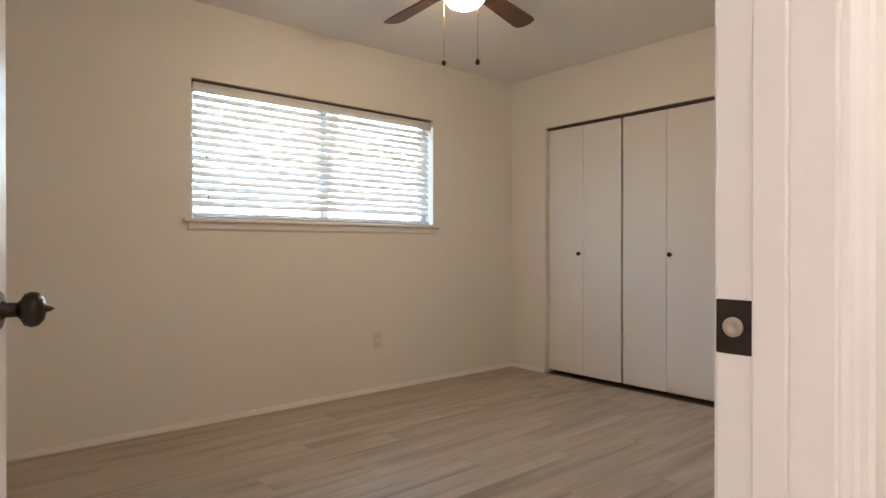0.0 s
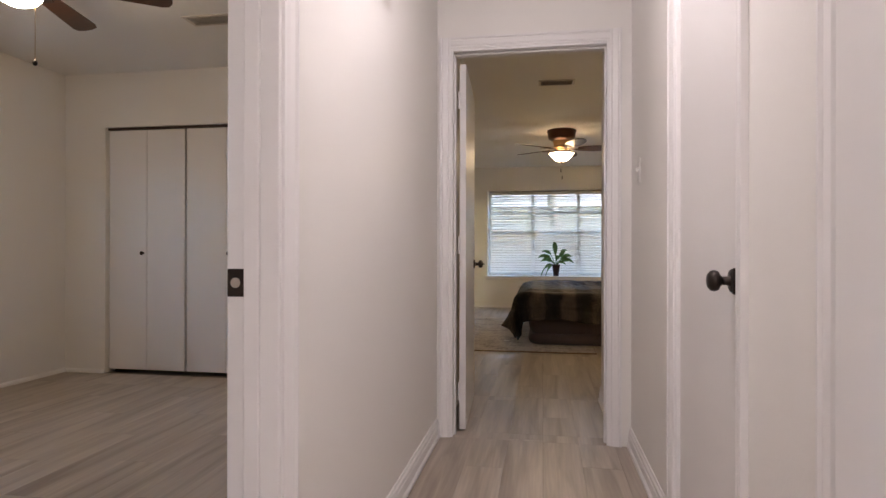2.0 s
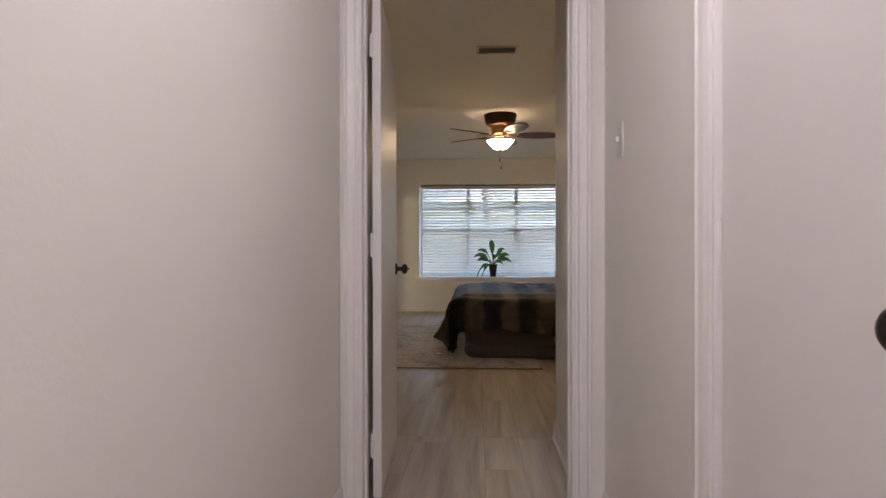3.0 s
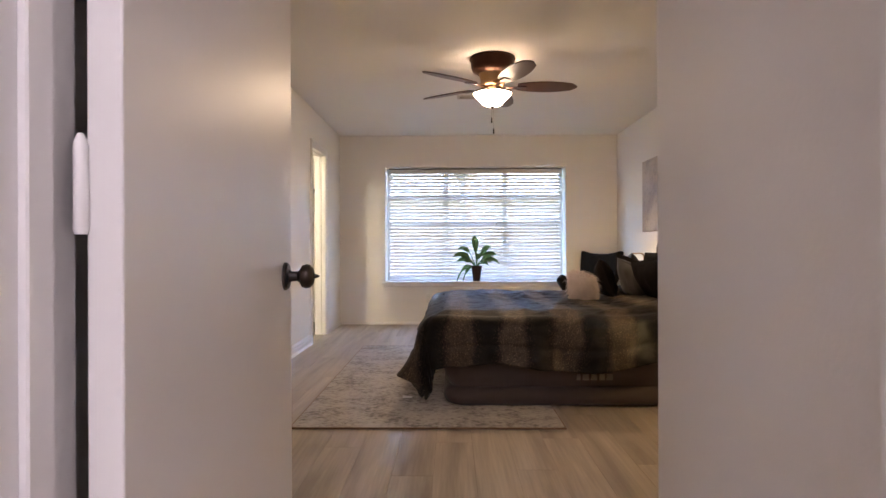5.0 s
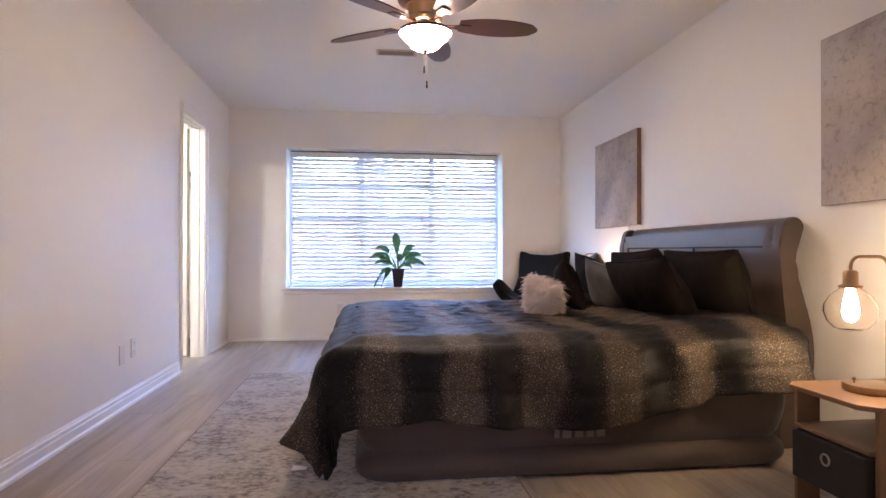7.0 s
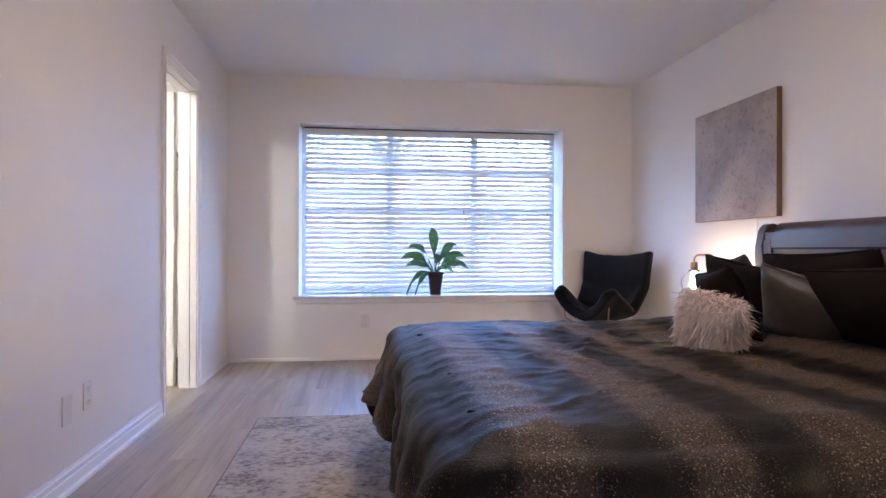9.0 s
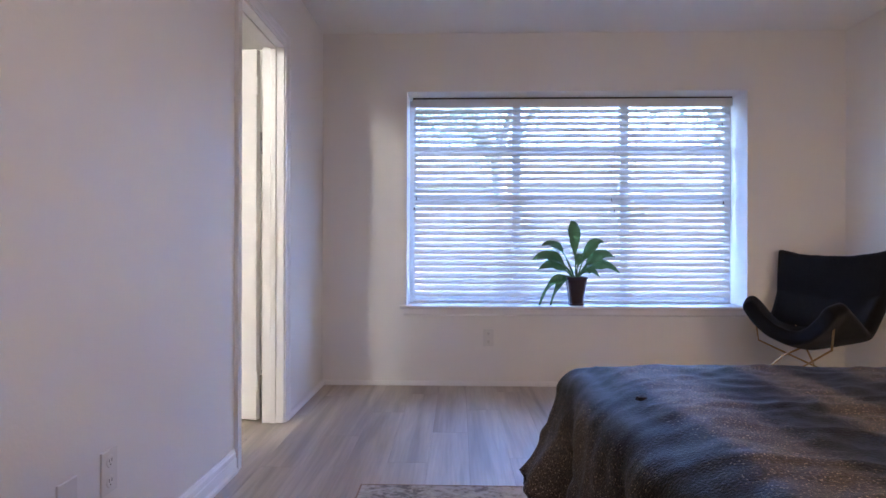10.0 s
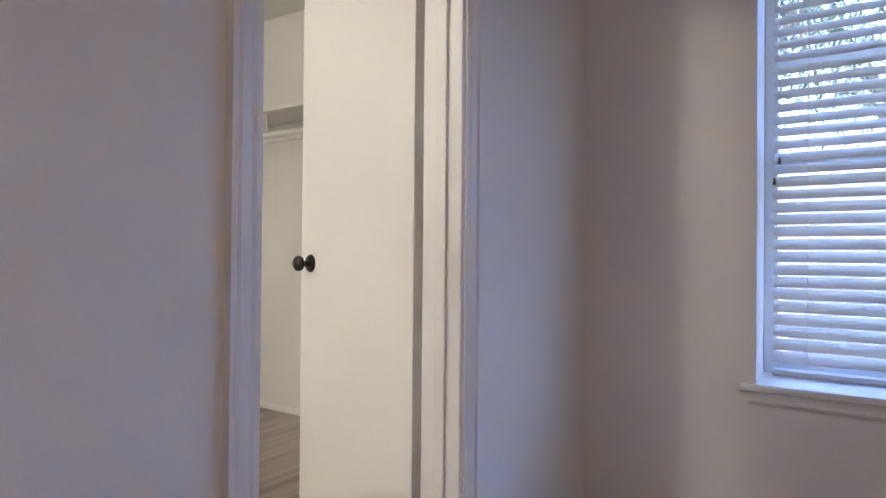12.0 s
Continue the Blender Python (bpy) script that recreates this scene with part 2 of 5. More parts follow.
PILLOW_G = material("grey_satin_pillow", (0.034, 0.027, 0.020), 0.55, var=0.25, scale=9, bump=0.3, bump_scale=150, sheen=0.2)
FUR = material("blush_fur", (0.76, 0.67, 0.63), 0.8, var=0.12, scale=30, sheen=0.3)
BLACKFUR = material("black_plush", (0.008, 0.007, 0.007), 0.95, var=0.3, scale=40, bump=0.8, bump_scale=160, sheen=0.12, spec=0.04)
LEAF = material("deep_green_leaf", (0.075, 0.165, 0.05), 0.35, var=0.4, scale=18, bump=0.1, bump_scale=60)
_nt = LEAF.node_tree
_tr, _mx = _nt.nodes.new("ShaderNodeBsdfTranslucent"), _nt.nodes.new("ShaderNodeMixShader")
_tr.inputs[0].default_value = (0.12, 0.24, 0.07, 1)
_mx.inputs[0].default_value = 0.2
_nt.links.new(_nt.nodes["Principled BSDF"].outputs[0], _mx.inputs[1])
_nt.links.new(_tr.outputs[0], _mx.inputs[2])
_nt.links.new(_mx.outputs[0], _nt.nodes["Material Output"].inputs[0])
POT = material("dark_ribbed_pot", (0.035, 0.022, 0.024), 0.3, var=0.2, scale=14)
SOIL = material("potting_soil", (0.03, 0.02, 0.014), 0.95, var=0.4, scale=60, bump=0.8)
BENCH = material("white_laminate", (0.66, 0.64, 0.60), 0.45, var=0.03)
GRASS = material("dry_lawn", (0.10, 0.11, 0.05), 0.95, var=0.4, scale=3, bump=0.8, bump_scale=40)
BARK = material("tree_bark", (0.13, 0.10, 0.075), 0.9, var=0.4, scale=9, bump=0.9, bump_scale=25)
FENCE = material("weathered_fence_board", (0.19, 0.145, 0.11), 0.85, var=0.25, scale=5, stretch=(6, 6, 0.6), bump=0.3)
FOLIAGE = material("tree_foliage", (0.055, 0.068, 0.035), 0.7, var=0.5, scale=4)
STUCCO = material("house_siding", (0.52, 0.45, 0.37), 0.85, var=0.08, scale=3, bump=0.4, bump_scale=50)
ROOF = material("roof_shingle", (0.12, 0.11, 0.10), 0.9, var=0.3, scale=12, bump=0.6)


# ---- mesh tools ----
def box(bm, x0, x1, y0, y1, z0, z1, bevel=0.0, seg=2):
    vs = [bm.verts.new((x, y, z)) for z in (z0, z1) for y in (y0, y1) for x in (x0, x1)]
    fs = [bm.faces.new([vs[i] for i in f]) for f in ((0, 2, 3, 1), (4, 5, 7, 6), (0, 1, 5, 4), (2, 6, 7, 3), (0, 4, 6, 2), (1, 3, 7, 5))]
    if bevel:
        es = {e for f in fs for e in f.edges}
        bmesh.ops.bevel(bm, geom=list(es), offset=bevel, segments=seg, affect="EDGES", profile=0.5)
    return bm


def lathe(bm, profile, at=(0, 0, 0), m=None, seg=28):
    """Turn (radius, height) pairs about z, then lay them by m or at a place."""
    mat = m if m is not None else Matrix.Translation(at)
    rings = []
    for r, z in profile:
        if r < 1e-5:
            rings.append([bm.verts.new(mat @ Vector((0, 0, z)))])
        else:
            rings.append([bm.verts.new(mat @ Vector((r * math.cos(2 * math.pi * i / seg), r * math.sin(2 * math.pi * i / seg), z))) for i in range(seg)])
    for a, b in zip(rings, rings[1:]):
        for i in range(seg):
            j = (i + 1) % seg
            if len(a) == 1 and len(b) == 1:
                continue
            if len(a) == 1:
                bm.faces.new((a[0], b[j], b[i]))
            elif len(b) == 1:
                bm.faces.new((a[i], a[j], b[0]))
            else:
                bm.faces.new((a[i], a[j], b[j], b[i]))
    return bm


def tube(bm, points, radius, seg=10, caps=True):
    """A round bar along a line of points; radius may be a number or one for each point."""
    pts = [Vector(p) for p in points]
    rad = radius if isinstance(radius, (list, tuple)) else [radius] * len(pts)
    rings, up = [], None
    for i, p in enumerate(pts):
        d = (pts[min(i + 1, len(pts) - 1)] - pts[max(i - 1, 0)]).normalized()
        if up is None:
            up = d.orthogonal().normalized()
        up = (up - d * up.dot(d)).normalized()
        side = d.cross(up)
        rings.append([bm.verts.new(p + rad[i] * (up * math.cos(2 * math.pi * k / seg) + side * math.sin(2 * math.pi * k / seg))) for k in range(seg)])
    for a, b in zip(rings, rings[1:]):
        for k in range(seg):
            bm.faces.new((a[k], a[(k + 1) % seg], b[(k + 1) % seg], b[k]))
    if caps:
        bm.faces.new(rings[0][::-1])
        bm.faces.new(rings[-1])
    return bm


def prism(bm, outline, axis, a, b, bevel=0.0):
    """Extrude a closed outline of (u, v) along an axis from a to b. axis x: (y, z); y: (x, z); z: (x, y)."""
    def at(u, v, w):
        return {"x": (w, u, v), "y": (u, w, v), "z": (u, v, w)}[axis]
    lo = [bm.verts.new(at(u, v, a)) for u, v in outline]
    hi = [bm.verts.new(at(u, v, b)) for u, v in outline]
    n = len(outline)
    fs = [bm.faces.new(lo), bm.faces.new(hi[::-1])]
    fs += [bm.faces.new((lo[i], hi[i], hi[(i + 1) % n], lo[(i + 1) % n])) for i in range(n)]
    if bevel:
        bmesh.ops.bevel(bm, geom=list(fs[0].edges) + list(fs[1].edges), offset=bevel, segments=2, affect="EDGES")
    return bm


def sheet(bm, rows, closed=False):
    """A grid of quads over rows of points."""
    g = [[bm.verts.new(p) for p in r] for r in rows]
    for a, b in zip(g, g[1:]):
        for i in range(len(a) - (0 if closed else 1)):
            j = (i + 1) % len(a)
            bm.faces.new((a[i], a[j], b[j], b[i]))
    return bm


def mesh_of(name, bm, mat, smooth=False):
    bmesh.ops.recalc_face_normals(bm, faces=bm.faces)
    me = bpy.data.meshes.new(name)
    bm.to_mesh(me)
    bm.free()
    me.materials.append(mat)
    if smooth:
        me.polygons.foreach_set("use_smooth", [True] * len(me.polygons))
        me.set_sharp_from_angle(angle=radians(40))
    return me


def part(name, bm, mat, parent=None, label="", smooth=False):
    ob = new(name, mesh_of(name, bm, mat, smooth))
    ob.parent = parent
    return tagged(ob, label)


def thing(name, label, category, at=(0, 0, 0), turn=0, group="", kind=""):
    ob = new(name)
    ob.empty_display_size = 0.1
    ob.matrix_world = pose(*at, 0, 0, turn)
    return tagged(ob, label, category, group, kind)


def B():
    return bmesh.new()


# ---- structure ----
CH = 2.41          # ceiling height
XL, XR = -0.52, 0.48          # hall walls
BXL, BXR, BY = -1.485, 2.05, 9.80          # bedroom walls
RX, RY = -3.80, 3.83          # small bedroom: window wall, closet wall


def wall(name, axis, c0, c1, a0, a1, openings=(), mat=None, label="cream painted plaster wall"):
    """A wall along x or y from a0 to a1, between c0 and c1 across, with openings (from, to, sill, head)."""
    bm = B()

    def put(u0, u1, z0, z1):
        if u1 - u0 > 1e-4 and z1 - z0 > 1e-4:
            if axis == "x":
                box(bm, u0, u1, c0, c1, z0, z1)
            else:
                box(bm, c0, c1, u0, u1, z0, z1)
    u = a0
    for o0, o1, s, h in sorted(openings):
        put(u, o0, 0, CH)
        put(o0, o1, 0, s)
        put(o0, o1, h, CH)
        u = o1
    put(u, a1, 0, CH)
    bmesh.ops.remove_doubles(bm, verts=bm.verts, dist=1e-5)
    return tagged(part(name, bm, mat or WALL), label, "wall", kind="structure")


D1 = (-0.105, 0.789, 2.04)          # small bedroom door, along the hall's west wall
D2 = (-0.453, 0.378, 2.07)          # large bedroom door, at the hall's end
D3 = (1.02, 1.69, 2.04)          # hall closet door, east wall
D4 = (-0.22, 0.55, 2.04)          # second east door
DC = (8.25, 8.91, 2.03)          # walk-in closet door
W1 = (1.19, 2.96, 1.18, 1.975)          # small window
W2 = (-0.905, 1.40, 0.545, 2.01)          # large window
CL = (-3.435, -2.05, 1.975)          # bifold closet

wall("wall_hall_west", "y", -0.635, XL, -2.6, 3.62, [(D1[0], D1[1], 0, D1[2])])
wall("wall_hall_east", "y", XR, 0.60, -2.6, 2.70, [(D3[0], D3[1], 0, D3[2]), (D4[0], D4[1], 0, D4[2])])
# unseen end wall, added behind the start of the walk to keep daylight out
wall("wall_hall_unseen_end", "x", -2.72, -2.6, -0.635, 0.60)
wall("wall_hall_end", "x", 2.70, 2.82, XL, 0.60, [(D2[0], D2[1], 0, D2[2])])
wall("wall_entry_east", "y", 0.42, 0.54, 2.82, 3.62)
wall("wall_bedroom_south_east", "x", 3.50, 3.62, 0.54, BXR)
wall("wall_bedroom_south_west", "x", 3.50, 3.62, BXL - 0.115, -0.635)
wall("wall_bedroom_west", "y", BXL - 0.115, BXL, 3.62, BY, [(DC[0], DC[1], 0, DC[2])])
wall("wall_bedroom_east", "y", BXR, BXR + 0.12, 3.50, BY)
wall("wall_bedroom_north", "x", BY, BY + 0.32, BXL - 0.115, BXR + 0.12, [(W2[0], W2[1], W2[2], W2[3])])
wall("wall_small_bedroom_west", "y", RX - 0.16, RX, -0.3, 4.6, [W1])
wall("wall_small_bedroom_north", "x", RY, RY + 0.115, RX, -1.6, [(CL[0], CL[1], 0, CL[2])])
wall("wall_small_bedroom_nook", "y", -1.715, -1.60, 3.50, RY)
wall("wall_small_bedroom_south", "x", -0.30, -0.18, RX, -0.635)
wall("wall_bifold_closet_back", "x", 4.48, 4.6, RX, -1.6)
wall("wall_bifold_closet_east", "y", -1.715, -1.60, RY + 0.115, 4.48)
wall("wall_walk_in_north", "x", 10.10, 10.22, -4.3, -1.60)
wall("wall_walk_in_west", "y", -4.3, -4.18, 6.3, 10.10)
wall("wall_walk_in_south", "x", 6.18, 6.3, -4.3, -1.60)
wall("wall_east_closets", "y", 1.25, 1.37, -2.72, 3.50)
wall("wall_east_closet_south", "x", -2.72, -2.6, 0.60, 1.25)

bm = B()
box(bm, -4.5, 2.4, -3.0, 10.5, CH, CH + 0.12)
tagged(part("ceiling", bm, CEIL), "off-white lightly textured plaster ceiling", "ceiling", kind="structure")
bm = B()
box(bm, -4.4, 2.3, -2.9, 10.3, -0.15, -0.006)
floor = tagged(part("floor", bm, SUB), "greige oak-look vinyl plank floor", "floor", kind="structure")


# trim: baseboards with a stepped profile and a shoe, butted at the casings
def baseboard(axis, face, out, a0, a1, h=0.10):
    """A baseboard on a wall face; out is +1 or -1, the way that it stands proud."""
    prof = [(0, 0), (0.016, 0), (0.016, 0.012), (0.011, 0.022), (0.011, h - 0.006), (0.004, h), (0, h)]
    if h > 0.05:
        prof = [(0, 0), (0.020, 0), (0.020, 0.014), (0.013, 0.024), (0.013, h - 0.040), (0.010, h - 0.036), (0.010, h - 0.018), (0.006, h - 0.012), (0.004, h), (0, h)]
    pts = [(face + out * u, v) for u, v in prof]
    bm = B()
    if axis == "y":
        prism(bm, pts, "y", a0, a1)
    else:
        prism(bm, pts, "x", a0, a1)
    return tagged(part("baseboard", bm, TRIM), "white painted profiled baseboard along the wall", "baseboard", kind="structure")


C = 0.060          # casing width
baseboard("y", XL, 1, D1[1] + C, 2.70)
baseboard("y", XL, 1, -2.6, D1[0] - C)
baseboard("y", XR, -1, D3[1] + C, 2.70)
baseboard("y", XR, -1, D4[1] + C, D3[0] - C)
baseboard("y", XR, -1, -2.6, D4[0] - C)
baseboard("y", XL, 1, 2.82, 3.62)
baseboard("y", 0.42, -1, 2.84, 3.62)
baseboard("x", 3.62, 1, 0.42, BXR)
baseboard("y", BXL, 1, 3.62, DC[0] - C)
baseboard("y", BXL, 1, DC[1] + C, BY, 0.03)
baseboard("x", BY, -1, BXL + 0.017, BXR - 0.017, 0.03)
baseboard("y", BXR, -1, 3.64, BY)
baseboard("y", RX, 1, -0.18, RY, 0.03)
baseboard("x", RY, -1, RX + 0.017, CL[0], 0.03)
baseboard("x", -0.18, 1, RX + 0.017, -0.66, 0.03)
baseboard("x", 10.10, -1, -4.18, -1.60, 0.03)


def casing_leg(axis, face, out, e0, way, z1):
    """One upright of a door casing with a moulded face: inner edge e0, widening the given way."""
    prof = [(0, 0), (C, 0), (C, 0.017), (C - 0.008, 0.018), (C - 0.014, 0.012), (C - 0.020, 0.015), (0.022, 0.012), (0.014, 0.008), (0.008, 0.011), (0.0, 0.009)]
    bm = B()
    if axis == "y":
        prism(bm, [(face + out * v, e0 + way * u) for u, v in prof], "z", 0.0, z1)
    else:
        prism(bm, [(e0 + way * u, face + out * v) for u, v in prof], "z", 0.0, z1)
    return bm


def door_frame(name, axis, c0, c1, d, faces, label):
    """Jambs, head, stops and casings of a doorway through a wall from c0 to c1."""
    a0, a1, h = d
    root = thing(name, label, "door frame", kind="structure")
    t = 0.018
    for nm, b in (("jamb", (a0, a0 + t, 0, h)), ("jamb", (a1 - t, a1, 0, h)), ("head_jamb", (a0 + t, a1 - t, h - t, h))):
        bm = B()
        if axis == "y":
            box(bm, c0 - 0.002, c1 + 0.002, b[0], b[1], b[2], b[3], 0.002, 1)
        else:
            box(bm, b[0], b[1], c0 - 0.002, c1 + 0.002, b[2], b[3], 0.002, 1)
        part(nm, bm, TRIM, root)
    for face, out in faces:
        for e0, way in ((a0 + 0.006, -1), (a1 - 0.006, 1)):
            part("casing", casing_leg(axis, face, out, e0, way, h + C - 0.006), TRIM, root)
        prof = [(0, 0), (C, 0), (C, 0.017), (C - 0.008, 0.018), (C - 0.014, 0.012), (C - 0.020, 0.015), (0.022, 0.012), (0.014, 0.008), (0.008, 0.011), (0, 0.009)]
        bm = B()
        pts = [(face + out * v, h - 0.006 + u) for u, v in prof]
        if axis == "y":
            prism(bm, pts, "y", a0 + 0.0065, a1 - 0.0065)
        else:
            prism(bm, pts, "x", a0 + 0.0065, a1 - 0.0065)
        part("head_casing", bm, TRIM, root)
    return root


def stop_bar(root, axis, p0, p1, d):
    a0, a1, h = d
    for b in ((a0 + 0.018, a0 + 0.028, 0, h - 0.018), (a1 - 0.028, a1 - 0.018, 0, h - 0.018), (a0 + 0.028, a1 - 0.028, h - 0.028, h - 0.018)):
        bm = B()
        if axis == "y":
            box(bm, p0, p1, b[0], b[1], b[2], b[3], 0.002, 1)
        else:
            box(bm, b[0], b[1], p0, p1, b[2], b[3], 0.002, 1)
        part("door_stop", bm, TRIM, root)


f1 = door_frame("door_frame_1", "y", -0.635, XL, D1, [(XL, 1), (-0.635, -1)], "white painted door frame with moulded casing")
stop_bar(f1, "y", -0.595, -0.56, D1)
f2 = door_frame("door_frame_2", "x", 2.70, 2.82, D2, [(2.70, -1)], "white painted door frame with moulded casing")
stop_bar(f2, "x", 2.74, 2.775, D2)
f3 = door_frame("door_frame_3", "y", XR, 0.60, D3, [(XR, -1)], "white painted door frame with moulded casing")
f4 = door_frame("door_frame_4", "y", XR, 0.60, D4, [(XR, -1)], "white painted door frame with moulded casing")
f5 = door_frame("door_frame_5", "y", BXL - 0.115, BXL, DC, [(BXL, 1)], "white painted closet door frame with moulded casing")
stop_bar(f5, "y", BXL - 0.07, BXL - 0.04, DC)


def strike(root, x0, x1, y, out, z):
    """A dark strike plate with a latch hole let into a jamb face at y."""
    bm = B()
    box(bm, x0, x1, min(y, y + out * 0.003), max(y, y + out * 0.003), z - 0.03, z + 0.03, 0.001, 1)
    s = part("strike_plate", bm, BRONZE, root, "dark bronze strike plate")
    bm = B()
    xm = (x0 + x1) / 2
    lathe(bm, [(0, 0), (0.011, 0), (0.011, 0.002), (0.007, 0.0025), (0, 0.001)], m=pose(xm, y + out * 0.003, z, 90 if out < 0 else -90, 0, 0), seg=18)
    part("latch_hole", bm, NICKEL, s)


strike(f1, -0.636, -0.597, D1[1] - 0.018, -1, 0.927)
part("strike_lip", box(B(), XR - 0.012, XR - 0.0025, D3[0] + 0.0068, D3[0] + 0.0205, 0.897, 0.958, 0.002, 1), BRONZE, f3, "dark bronze strike lip")


# doors
def knob(parent, x, y, z, nx, ny, keyed=False):
    """A round knob on its rosette, standing out along (nx, ny)."""
    ang = math.degrees(math.atan2(ny, nx))
    m = pose(x, y, z, 0, 0, ang) @ pose(0, 0, 0, 0, 90, 0) @ Matrix.Scale(0.9, 4)
    bm = B()
    lathe(bm, [(0, 0), (0.033, 0), (0.033, 0.004), (0.029, 0.009), (0.016, 0.011), (0.012, 0.016), (0.0115, 0.030), (0.016, 0.035), (0.026, 0.041), (0.029, 0.050), (0.027, 0.059), (0.019, 0.066), (0.008, 0.069), (0, 0.069)], m=m, seg=32)
    k = part("door_knob", bm, BRONZE, parent, "dark oil-rubbed bronze round knob", True)
    if keyed:
        bm = B()
        lathe(bm, [(0, 0.068), (0.006, 0.068), (0.004, 0.076), (0, 0.082)], m=m, seg=12)
        part("turn_button", bm, BRONZE, k, "", True)
    return k


def hinge(parent, x, y, z, m=None):
    bm = B()
    lathe(bm, [(0, -0.045), (0.006, -0.045), (0.007, -0.04), (0.007, 0.04), (0.006, 0.045), (0.003, 0.052), (0, 0.053)], at=(x, y, z), seg=10)
    return part("hinge", bm, TRIM, parent, "painted hinge knuckle", True)


def door_leaf(name, at, turn, w, h, t, label, both=True, hinges=True, z0=0.012, side=1, keyed=1, kz=0.925):
    """A flush slab door. Local x runs from the hinge; the slab lies between y = 0 and y = t."""
    root = thing(name, label, "door", at, turn, kind="structure")
    bm = B()
    box(bm, 0.0, w, 0, t, z0, h, 0.0025, 2)
    part("leaf", bm, DOOR, root)
    if both or side > 0:
        knob(root, w - 0.065, t, kz, 0, 1, keyed > 0)
    if both or side < 0:
        knob(root, w - 0.065, 0, kz, 0, -1, keyed < 0)
    bm = B()
    box(bm, w - 0.0005, w + 0.0015, t / 2 - 0.0125, t / 2 + 0.0125, 0.897, 0.953)
    part("latch_plate", bm, BRONZE, root)
    if hinges:
        for hz in (0.22, 1.02, h - 0.2):
            hinge(root, -0.004, -0.003 if side < 0 else t + 0.003, hz)
    return root


# small bedroom door: hinged on the near jamb, swung into the room
door_leaf("door_1", (-0.64, D1[0] + 0.045, 0), 163.4, 0.838, 2.015, 0.035, "white flush door with dark knobs, standing open into the bedroom", side=1, keyed=-1)
# large bedroom door: hinged on the west jamb, swung into the room
door_leaf("door_2", (-0.378, 2.805, 0), 93, 0.748, 2.015, 0.035, "white flush door with dark knobs, standing wide open", side=1, keyed=-1, kz=0.903)
# hall closet door, shut
door_leaf("door_3", (XR + 0.012, D3[1] - 0.02, 0), -90, 0.628, 2.015, 0.035, "white flush door with a dark knob, shut", both=False, side=-1, hinges=True, keyed=0)
door_leaf("door_4", (XR + 0.012, D4[0] + 0.02, 0), 90, 0.728, 2.015, 0.035, "white flush door, shut", both=False, side=0, hinges=False, keyed=0)
door_leaf("door_5", (BXL - 0.14, DC[1] + 0.02, 0), 165, 0.61, 2.005, 0.035, "white flush closet door with a dark lever knob, standing open into the closet", side=1, keyed=0)

# bifold closet doors of the small bedroom
bw = (CL[1] - CL[0] - 0.034) / 4
for i in range(4):
    x0 = CL[0] + 0.008 + i * bw + (0.010 if i > 1 else 0)
    root = thing("bifold_panel", "white flush bifold closet door panel, shut", "closet door", (x0, RY + 0.035, 0), group="bifold closet doors")
    bm = B()
    box(bm, 0.0012, bw - (0.007 if i == 1 else 0.0012), 0, 0.03, 0.030, CL[2] - 0.022, 0.003, 2)
    part("panel", bm, DOOR, root)
    if i in (0, 3):
        bm = B()
        lathe(bm, [(0, 0), (0.008, 0), (0.006, 0.008), (0.009, 0.014), (0.015, 0.02), (0.0155, 0.026), (0.011, 0.031), (0, 0.032)], m=pose(bw - 0.03 if i == 0 else 0.03, 0, 0.965, 90, 0, 0), seg=18)
        part("pull_knob", bm, BRONZE, root, "small dark round pull", True)
bm = B()
box(bm, CL[0], CL[1], RY + 0.03, RY + 0.075, CL[2] - 0.018, CL[2])
tagged(part("closet_track", bm, DARK), "dark metal sliding track over the closet doors", "track", kind="structure")

# ---- windows ----
def window_w2():
    x0, x1, z0, z1 = W2
    root = thing("window_1", "white vinyl three-light window with grid bars, set deep in the wall", "window", kind="structure")
    yf, yb = BY + 0.25, BY + 0.31
    def bar(nm, a, b, c, d, par=root):
        bm = B()
        box(bm, a, b, yf, yb, c, d, 0.003, 1)
        return part(nm, bm, VINYL, par)
    bar("window_frame", x0, x0 + 0.045, z0, z1)
    bar("window_frame", x1 - 0.045, x1, z0, z1)
    bar("window_frame", x0 + 0.045, x1 - 0.045, z1 - 0.045, z1)
    bar("window_frame", x0 + 0.045, x1 - 0.045, z0, z0 + 0.045)
    m1, m2 = -0.131, 0.645
    for m in (m1, m2):
        bar("mullion", m - 0.03, m + 0.03, z0 + 0.045, z1 - 0.045)
    for a, b in ((x0 + 0.045, m1 - 0.03), (m1 + 0.03, m2 - 0.03), (m2 + 0.03, x1 - 0.045)):
        bar("meeting_rail", a, b, 1.272, 1.312)
        bar("grid_bar", a, b, 1.632, 1.657)
        bm = B()
        box(bm, a, b, yf + 0.028, yf + 0.032, z0 + 0.045, z1 - 0.045)
        g = part("pane", bm, GLASS, root)
        g.visible_shadow = False
    return root


